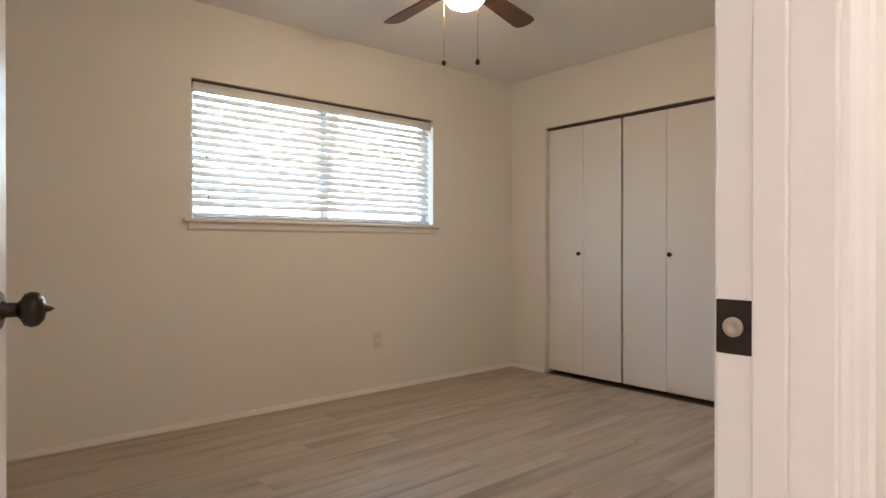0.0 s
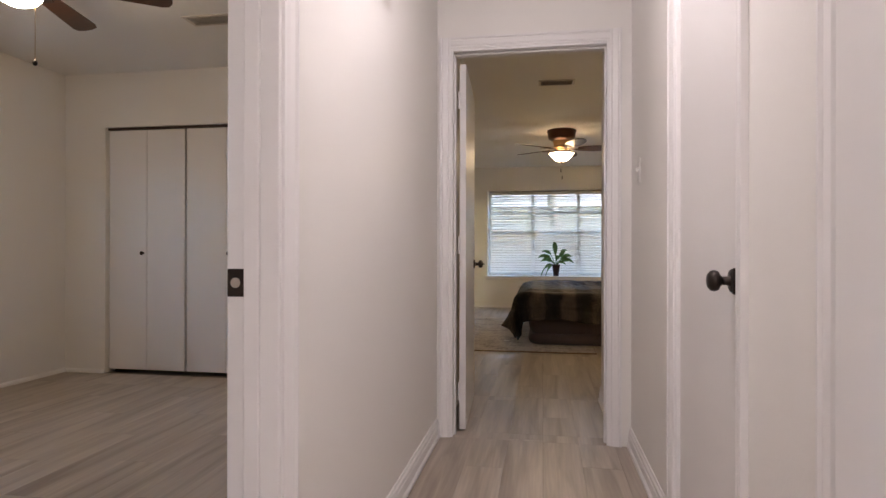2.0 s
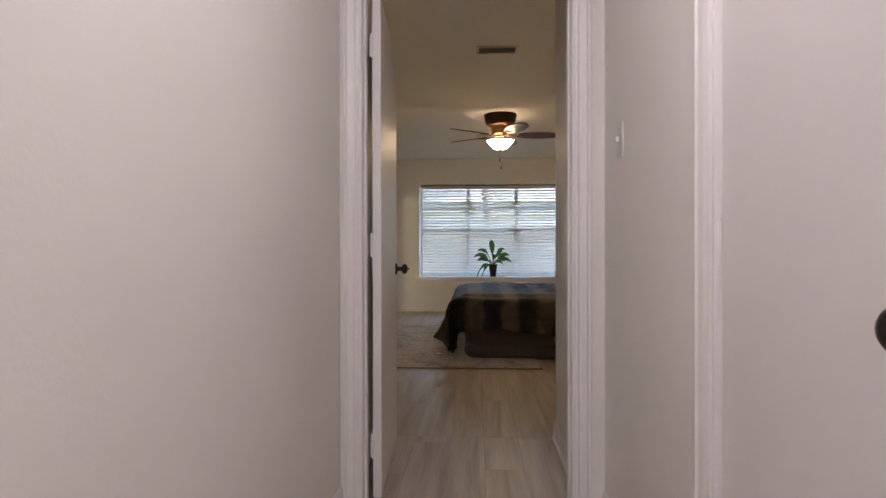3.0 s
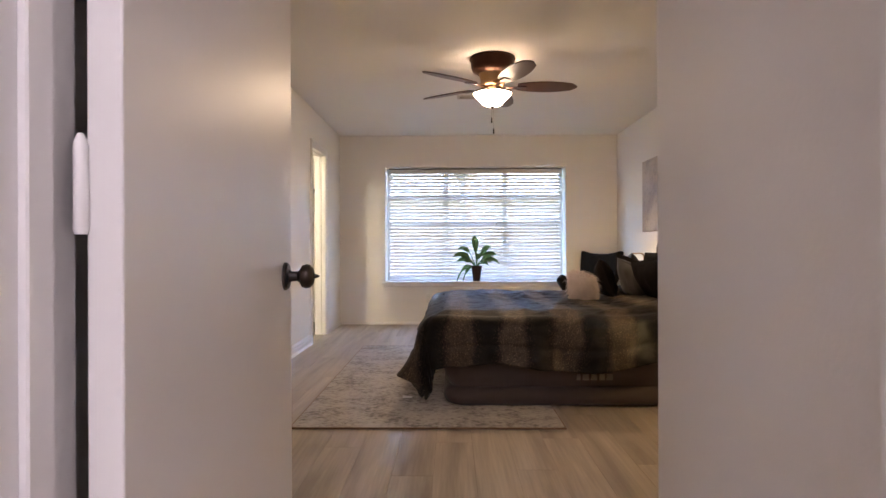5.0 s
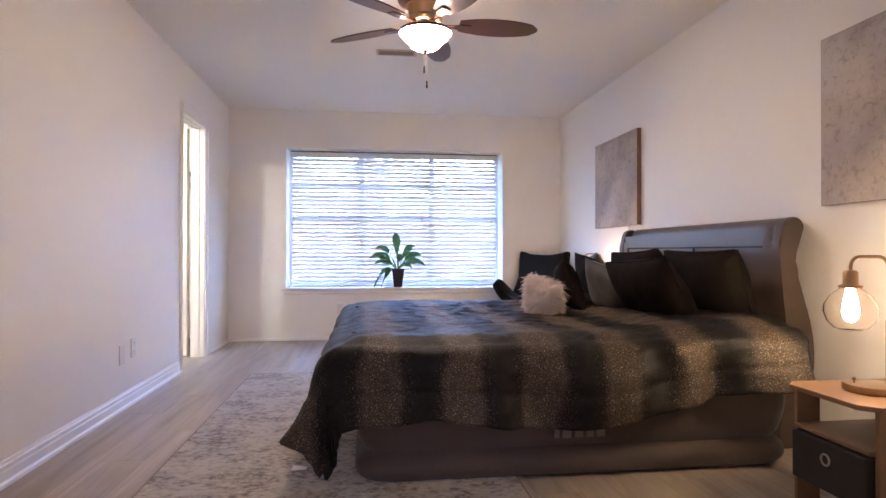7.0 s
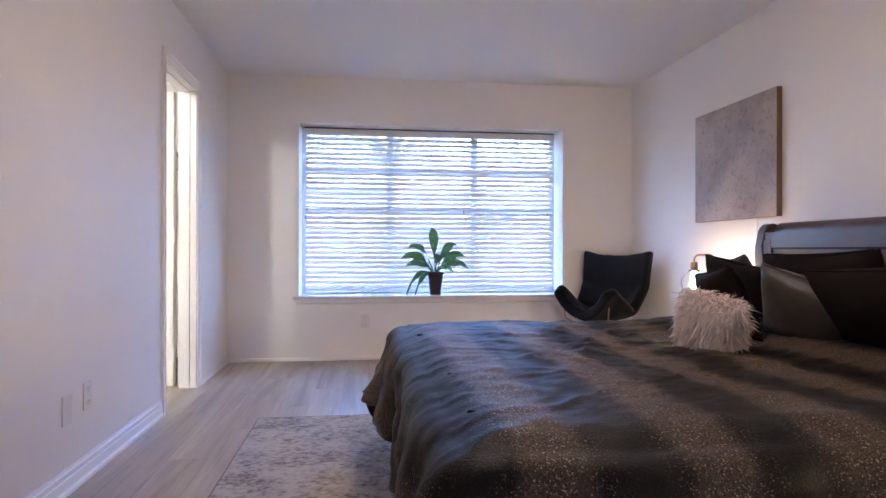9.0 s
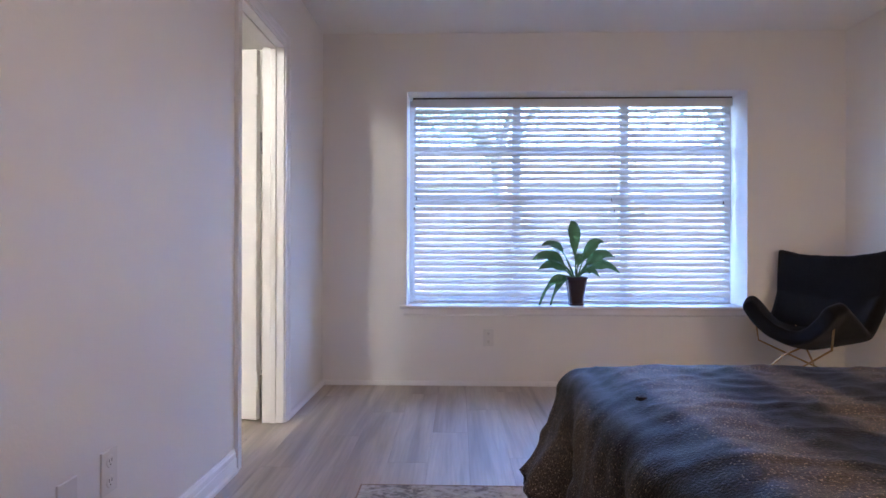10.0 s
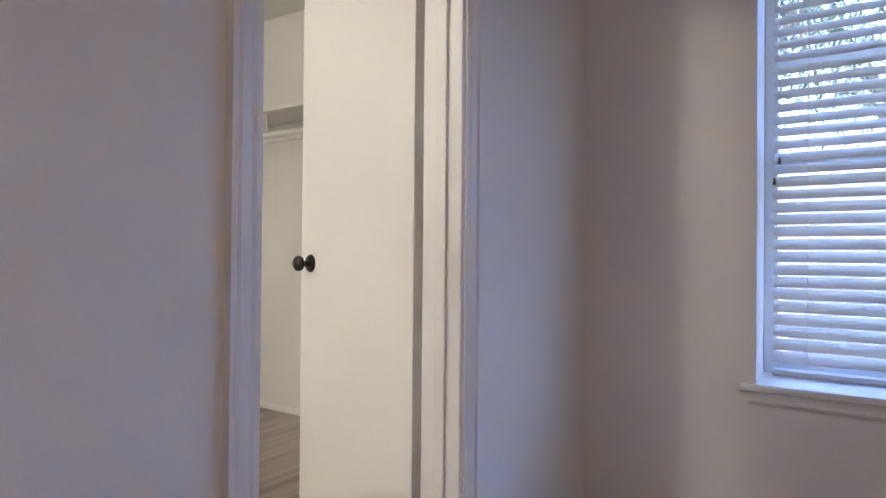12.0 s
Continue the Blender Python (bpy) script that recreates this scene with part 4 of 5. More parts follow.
def comforter():
    """A quilt laid over the bed: hangs at the foot and on both long sides, with a long flap at each foot corner."""
    root = thing("comforter", "dark brown and taupe striped shimmering comforter over the bed, rumpled", "bedding")
    nx, ny = 190, 210
    over_f, over_n, over_r = 0.40, 0.362, 0.32
    rows = []
    for i in range(nx + 1):
        a = CX0 - over_f + (CX1 - CX0 + over_f) * i / nx
        row = []
        for j in range(ny + 1):
            b = CY0 - over_n + (CY1 - CY0 + over_n + over_r) * j / ny
            dx = max(0.0, CX0 - a)
            dy = max(0.0, CY0 - b)
            dr = max(0.0, b - CY1)
            side = dy if dy > 0 else dr
            sgn = -1 if dy > 0 else 1
            d = math.hypot(dx, side)
            ax, by = max(a, CX0), min(max(b, CY0), CY1)
            bump = 0.008 * soft_noise(a, b * 0.6, 0.3, 3.2) + 0.006 * soft_noise(a + 4, b, 1.1, 7.5) + 0.004 * soft_noise(a, b, 2.1, 17)
            wx = a + 0.25 * soft_noise(a, b, 3.0, 2.2)
            for rs, ra, rw in ((2.1, 0.012, 0.13), (4.3, 0.008, 0.15), (8.5, 0.005, 0.22), (15.0, 0.0025, 0.3)):
                ridge = abs(soft_noise(wx * 0.55 + 0.5 * b, b * 1.5 - 0.6 * wx, 5.0 + rs, rs))
                bump += ra * max(0.0, 1 - ridge / rw) * (0.3 + 0.95 * math.exp(-((a - 0.72) / 0.5) ** 2 - ((b - 6.75) / 0.6) ** 2))
            fade = max(0.0, 1 - d / 0.10)
            rise = 0.045 * min(1.0, max(0.0, (a - 0.85) / 0.6)) ** 1.5
            sag = -0.035 * max(0.0, math.sin(math.pi * min(1, max(0, (a - 0.2) / 1.5)))) * max(0.0, math.sin(math.pi * min(1, max(0, (b - CY0) / (CY1 - CY0)))))
            if d <= 1e-6:
                edge = min(a - CX0, b - CY0, CY1 - b)
                soft = -0.03 * (1 - min(1.0, max(0.0, edge) / 0.11)) ** 2
                p = Vector((ax, by, CTOP + bump + soft + sag + rise))
            else:
                n = Vector((-dx, sgn * side, 0)) / d
                r = 0.07
                if d < r * 1.57:
                    t = d / r
                    out, drop = r * math.sin(t), r * (1 - math.cos(t))
                else:
                    out, drop = r, r + (d - r * 1.57)
                corner = (dx > 0 and side > 0)
                along = a if side > dx else b
                wave = math.sin(along * 17 + 3.5 * soft_noise(a, b, 0, 2.5)) * 0.020 + math.sin(along * 7.3 + 2.5 * soft_noise(a, b, 4, 1.5)) * 0.022 + 0.022 * soft_noise(along, d * 0.6, 8.0, 7.0)
                flare = 0.06 * d + wave * min(1, d / 0.3)
                if corner:
                    k = 2 * min(dx, side) / (dx + side)
                    flare -= 0.14 * k * d
                    drop += 0.05 * k * min(1, d / 0.5)
                near = max(0.0, 1 - max(0.0, b - CY0) / 0.45) if b < CY0 + 0.45 else max(0.0, 1 - max(0.0, CY1 - b) / 0.45)
                lift = 0.0
                if dy > 0 and a > 1.0:
                    lift = 0.13 * ((a - 1.0) / 0.7) ** 2 * min(1, dy / over_n)
                hang = max(drop - 0.03 * math.sin(along * 6.0 + 0.6) * min(1, d / 0.35), 0.0)
                p = Vector((ax, by, CTOP - 0.03 + rise)) + n * (out + flare) + Vector((0, 0, -hang * 0.93 + lift + bump * fade)) + n * (bump * (1 - fade) * 1.2 - 0.006 * math.exp(-((d - 0.235) / 0.016) ** 2))
                if dy > 0 and a > 1.25:
                    p += Vector((-0.10, -0.16, 0)) * ((a - 1.25) / 0.45) ** 2 * (dy / over_n)
                if dx > 0:
                    p += Vector((-0.15, 0, 0)) * near * (dx / over_f) ** 2 * (1 - min(1, side / 0.38) ** 1.5 * 0.85)
                p.z = max(p.z, 0.028)
            row.append(p)
        rows.append(row)
    bm = B()
    sheet(bm, rows)
    ob = part("quilt", bm, FABRIC, root, "", True)
    so = ob.modifiers.new("thickness", "SOLIDIFY")
    so.thickness, so.offset = 0.014, -1
    return root


quilt = comforter()
for tx, ty in ((-0.10, 6.36), (-0.11, 5.97), (-0.12, 6.75), (-0.12, 7.14)):
    part("tuft", lathe(B(), [(0.016, -0.004), (0.012, 0.003), (0.005, 0.0045), (0, 0.002)], at=(tx, ty, 0.588), seg=12), FABRIC, quilt, "small sewn tuft", True)


def headboard():
    """A sleigh headboard: a curled top rail, two curved end posts, framed panels."""
    root = thing("headboard", "dark espresso wooden sleigh headboard with panels against the wall", "headboard")
    y0, y1 = 6.03, 7.82
    def curve(z):
        f = z / 1.10
        return 1.865 + 0.035 * math.sin(math.pi * (f * 1.6 - 0.15)) + 0.10 * max(0, f - 0.62) ** 1.2
    def profile(thick):
        n = 26
        top = 1.045
        front = [(curve(top * i / n), top * i / n) for i in range(n + 1)]
        back = [(curve(top * i / n) + thick * (0.75 + 0.55 * math.sin(math.pi * min(1, i / n * 1.25))), top * i / n) for i in range(n + 1)]
        xc, zc, r = back[-1][0] - 0.005, top - 0.005, 0.052
        curl = [(xc + r * math.cos(a), zc + r * math.sin(a)) for a in [radians(v) for v in range(-40, 191, 21)]]
        return front[:-2] + curl[::-1] + back[:-3][::-1]
    for a, b in ((y0, y0 + 0.065), (y1 - 0.065, y1)):
        part("end_post", prism(B(), profile(0.105), "y", a, b, 0.006), ESPRESSO, root, "", True)
    bm = B()
    n = 20
    front = [(curve(0.25 + 0.79 * i / n) + 0.02, 0.25 + 0.79 * i / n) for i in range(n + 1)]
    back = [(x + 0.03, z) for x, z in front]
    prism(bm, front + back[::-1], "y", y0 + 0.0655, y1 - 0.0655)
    part("back_panel", bm, ESPRESSO, root, "", True)
    bm = B()
    lathe(bm, [(0, 0), (0.05, 0), (0.05, y1 - y0 - 0.133), (0, y1 - y0 - 0.133)], m=pose(1.985, y0 + 0.0665, 1.045, -90, 0, 0), seg=28)
    part("rolled_rail", bm, ESPRESSO, root, "", True)
    zt, zb = 0.997, 0.40
    ys = [y0 + 0.0655, y0 + 0.13, (y0 + y1) / 2 - 0.02, (y0 + y1) / 2 + 0.02, y1 - 0.13, y1 - 0.0655]
    gz = [0.45 + 0.503 * i / 14 for i in range(15)]
    # near-black strips paint the shade of the centre groove and below the top rail
    part("groove_shade_strip", prism(B(), [(curve(z) + 0.013, z) for z in gz] + [(curve(z) + 0.021, z) for z in gz[::-1]], "y", 6.797, 6.810), GROOVE_SHADE, root)
    part("groove_shade_strip", prism(B(), [(curve(0.946) + 0.012, 0.946), (curve(0.9565) + 0.012, 0.9565), (curve(0.9565) + 0.021, 0.9565), (curve(0.946) + 0.021, 0.946)], "y", ys[1], ys[4]), GROOVE_SHADE, root)
    for a, b in ((ys[0], ys[1]), (ys[4], ys[5])):
        pts = [(curve(zb + (zt - zb) * i / 10) + 0.006, zb + (zt - zb) * i / 10) for i in range(11)]
        pts += [(x + 0.0135, z) for x, z in pts[::-1]]
        part("stile", prism(B(), pts, "y", a, b, 0.002), ESPRESSO, root, "", True)
    for z0, z1 in ((0.957, 0.997),):
        pts = [(curve(z0 + (z1 - z0) * i / 6) + 0.0065, z0 + (z1 - z0) * i / 6) for i in range(7)]
        pts += [(x + 0.0125, z) for x, z in pts[::-1]]
        for a, b in ((ys[1], ys[4]),):
            part("rail", prism(B(), pts, "y", a, b, 0.002), ESPRESSO, root, "", True)
    return root


headboard()


def pillow(name, label, at, turn, tip, w, h, d, mat, roll=0, crown=1.0, piping=None, seed=0, lumps=0.012):
    """A stuffed cushion: width along local x, height along z, fullness along y; tip leans it back."""
    n = 26
    M = pose(*at, 0, 0, turn) @ pose(0, 0, 0, -tip, 0, 0) @ pose(0, 0, 0, 0, roll, 0)
    bm = B()
    for s in (1, -1):
        rows = []
        for i in range(n + 1):
            u = -1 + 2 * i / n
            row = []
            for j in range(n + 1):
                v = -1 + 2 * j / n
                f = max(0.0, (1 - abs(u) ** 2.6) * (1 - abs(v) ** 2.6)) ** 0.55
                pinch = 1 - 0.07 * (1 - abs(u) ** 2) * abs(v) ** 3
                pinch2 = 1 - 0.07 * (1 - abs(v) ** 2) * abs(u) ** 3
                x, z = u * w / 2 * pinch2, v * h / 2 * pinch
                y = s * d / 2 * f * crown
                k = lumps * f * (soft_noise(x + seed, z, s, 6) + 0.6 * soft_noise(x, z + seed, s, 14))
                row.append(M @ Vector((x, y + k, z + h / 2)))
            rows.append(row)
        sheet(bm, rows)
    bmesh.ops.remove_doubles(bm, verts=bm.verts, dist=2e-4)
    ob = part(name, bm, mat, None, "", True)
    tagged(ob, label, "pillow")
    return ob, M, n


def with_piping(ob, M, w, h, mat):
    pts = []
    for i in range(61):
        a = 2 * math.pi * i / 60
        c, s = math.cos(a), math.sin(a)
        q = max(abs(c), abs(s))
        u, v = c / q, s / q
        pts.append(M @ Vector((u * w / 2 * (1 - 0.07 * (1 - v * v) * abs(u) ** 3), 0, v * h / 2 * (1 - 0.07 * (1 - u * u) * abs(v) ** 3) + h / 2)))
    bm = B()
    tube(bm, pts, 0.005, 6)
    p = part("piping", bm, mat, ob, "", True)


# local +y of a pillow with turn 90 faces the foot of the bed; tip leans it on to the headboard
PT = 90
defs = [
    ("pillow", "large dark brown velvet pillow leaning on the headboard", (1.735, 6.35, 0.55), PT, 15, 0.70, 0.40, 0.22, PILLOW_D, 0),
    ("pillow", "large dark brown velvet pillow leaning on the headboard", (1.735, 7.07, 0.55), PT, 16, 0.70, 0.40, 0.22, PILLOW_D, 2),
    ("pillow", "dark brown pillow tipped against the others", (1.50, 6.42, 0.565), PT + 6, 30, 0.62, 0.37, 0.20, PILLOW_D, 4),
    ("pillow", "taupe satin pillow standing among the dark ones", (1.41, 6.84, 0.55), PT + 14, 24, 0.40, 0.33, 0.17, PILLOW_G, -16),
    ("pillow", "dark brown pillow standing among the others", (1.24, 7.02, 0.55), PT - 8, 20, 0.40, 0.33, 0.14, PILLOW_D, 9),
    ("pillow", "dark brown pillow with raised corners by the headboard", (1.56, 7.40, 0.56), PT - 4, 22, 0.50, 0.36, 0.17, PILLOW_D, -8),
    ("pillow", "taupe satin pillow at the far side of the bed", (1.63, 7.50, 0.56), PT + 3, 20, 0.36, 0.36, 0.13, PILLOW_G, 10),
]
for i, (nm, lb, at, tn, tp, w, h, d, mt, rl) in enumerate(defs):
    ob, M, n = pillow(nm, lb, at, tn, tp, w, h, d, mt, rl, seed=i * 3.1)
    with_piping(ob, M, w, h, mt)


def fluffy():
    ob, M, n = pillow("fluffy_pillow", "small blush pink shaggy fur pillow lying on the comforter", (0.955, 6.80, 0.548), PT + 26, 16, 0.23, 0.235, 0.10, FUR, -14, seed=9)
    rng = random.Random(4)
    vs, fs = [], []
    polys = list(ob.data.polygons)
    mid_c = M @ Vector((0, 0, 0.118))
    for i in range(11000):
        p = rng.choice(polys)
        nrm = p.normal if p.normal.dot(p.center - mid_c) > 0 else -p.normal
        base = p.center + Vector((rng.uniform(-1, 1), rng.uniform(-1, 1), rng.uniform(-1, 1))) * 0.006
        out = (nrm + Vector((rng.gauss(0, 0.35), rng.gauss(0, 0.35), rng.gauss(0, 0.35) - 0.55))).normalized()
        l = rng.uniform(0.018, 0.05) * (1.5 if rng.random() < 0.08 else 1.0)
        side = out.orthogonal().normalized() * 0.0021
        side.rotate(Euler((0, 0, rng.uniform(0, 6.3))))
        side *= rng.uniform(0.6, 1.5)
        mid = base + out * l * 0.6
        tip = base + out * l + Vector((0, 0, -0.012))
        k = len(vs)
        vs += [base - side, base + side, mid + side * 0.8, mid - side * 0.8, tip]
        fs += [(k, k + 1, k + 2, k + 3), (k + 3, k + 2, k + 4)]
    me = bpy.data.meshes.new("fur")
    me.from_pydata([tuple(v) for v in vs], [], fs)
    me.materials.append(FUR)
    f = new("fur", me)
    f.parent = ob
    tagged(f, "long shaggy blush fibres", kind="stuff")


fluffy()


# ---- bedside tables and lamps ----
def nightstand(at, turn, label):
    """A light side table: a thin top with cut corners, board legs, a shelf and a fabric drawer. Front at -x."""
    root = thing("nightstand", label, "side table", at, turn, group="bedside tables")
    w, d, h, c = 0.385, 0.50, 0.455, 0.045
    out = [(-d / 2, -w / 2 + c), (-d / 2 + c, -w / 2), (d / 2, -w / 2), (d / 2, w / 2), (-d / 2 + c, w / 2), (-d / 2, w / 2 - c)]
    part("tabletop", prism(B(), out, "z", h - 0.016, h, 0.002), TABLE, root)
    for y in (-w / 2 + 0.012, w / 2 - 0.028):
        for x0 in (-d / 2 + 0.045, d / 2 - 0.13):
            part("leg", box(B(), x0, x0 + 0.09, y, y + 0.016, 0, h - 0.0165, 0.0015, 1), TABLE, root)
    part("shelf", box(B(), -d / 2 + 0.03, d / 2 - 0.02, -w / 2 + 0.0285, w / 2 - 0.0285, 0.300, 0.314, 0.0015, 1), TABLE, root)
    part("lower_shelf", box(B(), -d / 2 + 0.06, d / 2 - 0.04, -w / 2 + 0.0285, w / 2 - 0.0285, 0.115, 0.128, 0.0015, 1), TABLE, root)
    dr = part("drawer", box(B(), -d / 2 + 0.018, d / 2 - 0.06, -w / 2 + 0.034, w / 2 - 0.034, 0.1285, 0.292, 0.006, 2), BLACKBIN, root, "black fabric drawer")
    bm = B()
    pts = [(-d / 2 + 0.016, 0.018 * math.cos(2 * math.pi * k / 24), 0.235 + 0.018 * math.sin(2 * math.pi * k / 24)) for k in range(25)]
    tube(bm, pts, 0.0035, 8, False)
    part("ring_pull", bm, NICKEL, dr, "round metal eyelet pull", True)
    return root


NS1, NS2 = (1.68, 5.262, 0), (1.74, 8.24, 0)
nightstand(NS1, 0, "small brown laminate bedside table with a black fabric drawer")
nightstand(NS2, 0, "small brown laminate bedside table behind the bed")

BULBM = glow("glowing_filament_bulb", (1.0, 0.66, 0.27), BULB)
CLEAR = glass_mat("clear_lamp_glass", (1, 0.98, 0.95), ior=1.15)


def edison_lamp(at, turn, label):
    """Brass task lamp: round base, switch, stem bent over to a hanging socket with a glass globe and bulb. Arm towards -x."""
    root = thing("table_lamp", label, "table lamp", at, turn, group="bedside lamps")
    bm = B()
    lathe(bm, [(0, 0), (0.086, 0), (0.090, 0.006), (0.090, 0.018), (0.086, 0.024), (0.03, 0.027), (0, 0.027)], seg=40)
    part("base", bm, BRASS, root, "", True)
    part("switch_knob", lathe(B(), [(0, 0.046), (0.005, 0.045), (0.006, 0.038), (0.003, 0.033), (0.003, 0.0265)], at=(-0.055, 0.02, 0), seg=12), BRASS, root, "", True)
    sx, hz, r = 0.055, 0.455, 0.035
    pts = [(sx, 0, 0.026), (sx, 0, hz - r)]
    pts += [(sx - r + r * math.cos(a), 0, hz - r + r * math.sin(a)) for a in [radians(v) for v in range(15, 91, 15)]]
    tx = -0.085
    pts += [(tx + r - r * math.sin(a), 0, hz - r + r * math.cos(a)) for a in [radians(v) for v in range(0, 91, 15)]]
    pts += [(tx, 0, 0.405)]
    part("stem", tube(B(), pts, 0.0055, 12), BRASS, root, "", True)
    part("stem_sleeve", tube(B(), [(sx, 0, 0.026), (sx, 0, 0.24)], 0.0078, 12), BRASS, root, "", True)
    part("socket", lathe(B(), [(0, 0.41), (0.016, 0.409), (0.022, 0.402), (0.023, 0.362), (0.036, 0.358), (0.036, 0.350), (0.02, 0.348), (0, 0.348)], at=(tx, 0, 0), seg=24), BRASS, root, "", True)
    bm = B()
    outer = [(0.030, 0.350), (0.040, 0.342), (0.062, 0.322), (0.078, 0.292), (0.080, 0.268), (0.070, 0.238), (0.050, 0.215), (0.026, 0.205)]
    lathe(bm, outer + [(r - 0.0015, z + 0.0004) for r, z in outer[::-1]] + outer[:1], at=(tx, 0, 0), seg=36)
    bmesh.ops.remove_doubles(bm, verts=bm.verts, dist=1e-6)
    g = part("glass_globe", bm, CLEAR, root, "clear glass globe shade", True)
    g.visible_shadow = False
    bm = B()
    lathe(bm, [(0.012, 0.347), (0.015, 0.335), (0.021, 0.305), (0.025, 0.278), (0.0235, 0.255), (0.015, 0.240), (0, 0.234)], at=(tx, 0, 0), seg=24)
    part("bulb", bm, BULBM, root, "glowing amber filament bulb", True)
    return root


edison_lamp((NS1[0] - 0.045, NS1[1] + 0.01, 0.455), 0, "brass bedside lamp with clear globe and lit bulb on table")
edison_lamp((NS2[0] + 0.09, NS2[1] + 0.01, 0.455), 0, "brass bedside lamp with clear globe, lit, behind the bed")


# ---- pictures ----
def canvas(y0, y1, z0, z1, label):
    root = thing("wall_canvas", label, "picture", (BXR, (y0 + y1) / 2, (z0 + z1) / 2), group="canvases over the bed")
    w, h = (y1 - y0) / 2, (z1 - z0) / 2
    part("canvas", box(B(), -0.038, -0.004, -w, w, -h, h, 0.003, 2), CANVAS, root)
    part("stretcher_edge", box(B(), -0.0365, -0.003, -w - 0.0015, w + 0.0015, -h - 0.0015, h + 0.0015), TABLE, root, "brown canvas edge")
    return root


canvas(7.84, 8.69, 1.14, 1.89, "unframed abstract canvas in pale taupe and mauve on the wall")
canvas(5.045, 5.955, 1.14, 1.90, "unframed abstract canvas with fine dark strokes on the wall")
bm = B()
tube(bm, [(BXR - 0.004, 8.06, 1.138), (BXR - 0.004, 8.05, 0.9), (BXR - 0.004, 8.06, 0.5)], 0.003, 6)
tagged(part("cable", bm, PLATE), "thin white cable hanging down the wall", "cable")


# ---- butterfly chair ----
def butterfly_chair(at, turn):
    """A sling of black plush on crossed brass rods. Front towards -y."""
    root = thing("butterfly_chair", "black plush butterfly sling chair on thin brass legs", "chair", at, turn)
    A, Bc = Vector((-0.35, 0.26, 0.945)), Vector((0.35, 0.26, 0.945))
    Cc, D = Vector((-0.27, -0.15, 0.62)), Vector((0.27, -0.15, 0.62))
    n = 16

    def lerp(keys, v):
        for (v0, c0), (v1, c1) in zip(keys, keys[1:]):
            if v <= v1:
                f = (v - v0) / (v1 - v0)
                f = f * f * (3 - 2 * f)
                return c0 + (c1 - c0) * f
        return keys[-1][1]
    mid_z = [(0, 0.895), (0.28, 0.62), (0.5, 0.41), (0.75, 0.375), (1, 0.42)]
    rim_z = [(0, 0.935), (0.3, 0.66), (0.58, 0.46), (0.84, 0.645), (1, 0.60)]
    mid_y = [(0, 0.27), (0.28, 0.235), (0.5, 0.14), (0.75, -0.04), (1, -0.19)]
    rim_y = [(0, 0.265), (0.3, 0.23), (0.58, 0.08), (0.85, -0.15), (1, -0.23)]
    half = [(0, 0.335), (0.3, 0.325), (0.58, 0.30), (0.84, 0.285), (1, 0.25)]
    rows = []
    for i in range(n + 1):
        u = -1 + 2 * i / n
        row = []
        for j in range(n + 1):
            v = j / n
            b = (1 - abs(u) ** 2.2)
            p = Vector((u * lerp(half, v), lerp(rim_y, v) * (1 - b) + lerp(mid_y, v) * b, lerp(rim_z, v) * (1 - b) + lerp(mid_z, v) * b))
            p += Vector((0, 0.006 * soft_noise(p.x, p.z, p.y, 13), 0.010 * soft_noise(p.x, p.y, p.z, 22)))
            row.append(p)
        rows.append(row)
    ob = part("sling", sheet(B(), rows), BLACKFUR, root, "", True)
    so = ob.modifiers.new("thickness", "SOLIDIFY")
    so.thickness, so.offset = 0.085, 0
    sub = ob.modifiers.new("round", "SUBSURF")
    sub.levels = sub.render_levels = 2
    feet = [Vector((-0.30, -0.28, 0)), Vector((0.30, -0.28, 0)), Vector((-0.30, 0.22, 0)), Vector((0.30, 0.22, 0))]
    for f, t in zip(feet, (Bc, A, D, Cc)):
        mid = f.lerp(t, 0.33) + Vector((0, 0, -0.02))
        q = t + Vector((0, 0, -0.05))
        pts = [f + Vector((0, 0, 0.006)), f.lerp(mid, 0.5), mid, Vector((t.x * 0.80, t.y * 0.95, t.z * 0.6)), Vector((q.x * 0.86, q.y * 1.0, q.z - 0.06))]
        part("leg", tube(B(), pts, 0.006, 8), BRASS, root, "", True)
    for a, b in ((feet[0], feet[1]), (feet[2], feet[3])):
        part("floor_bar", tube(B(), [a + Vector((0, 0, 0.006)), b + Vector((0, 0, 0.006))], 0.006, 8), BRASS, root, "", True)
    return root


butterfly_chair((1.545, 9.36, 0), -60)


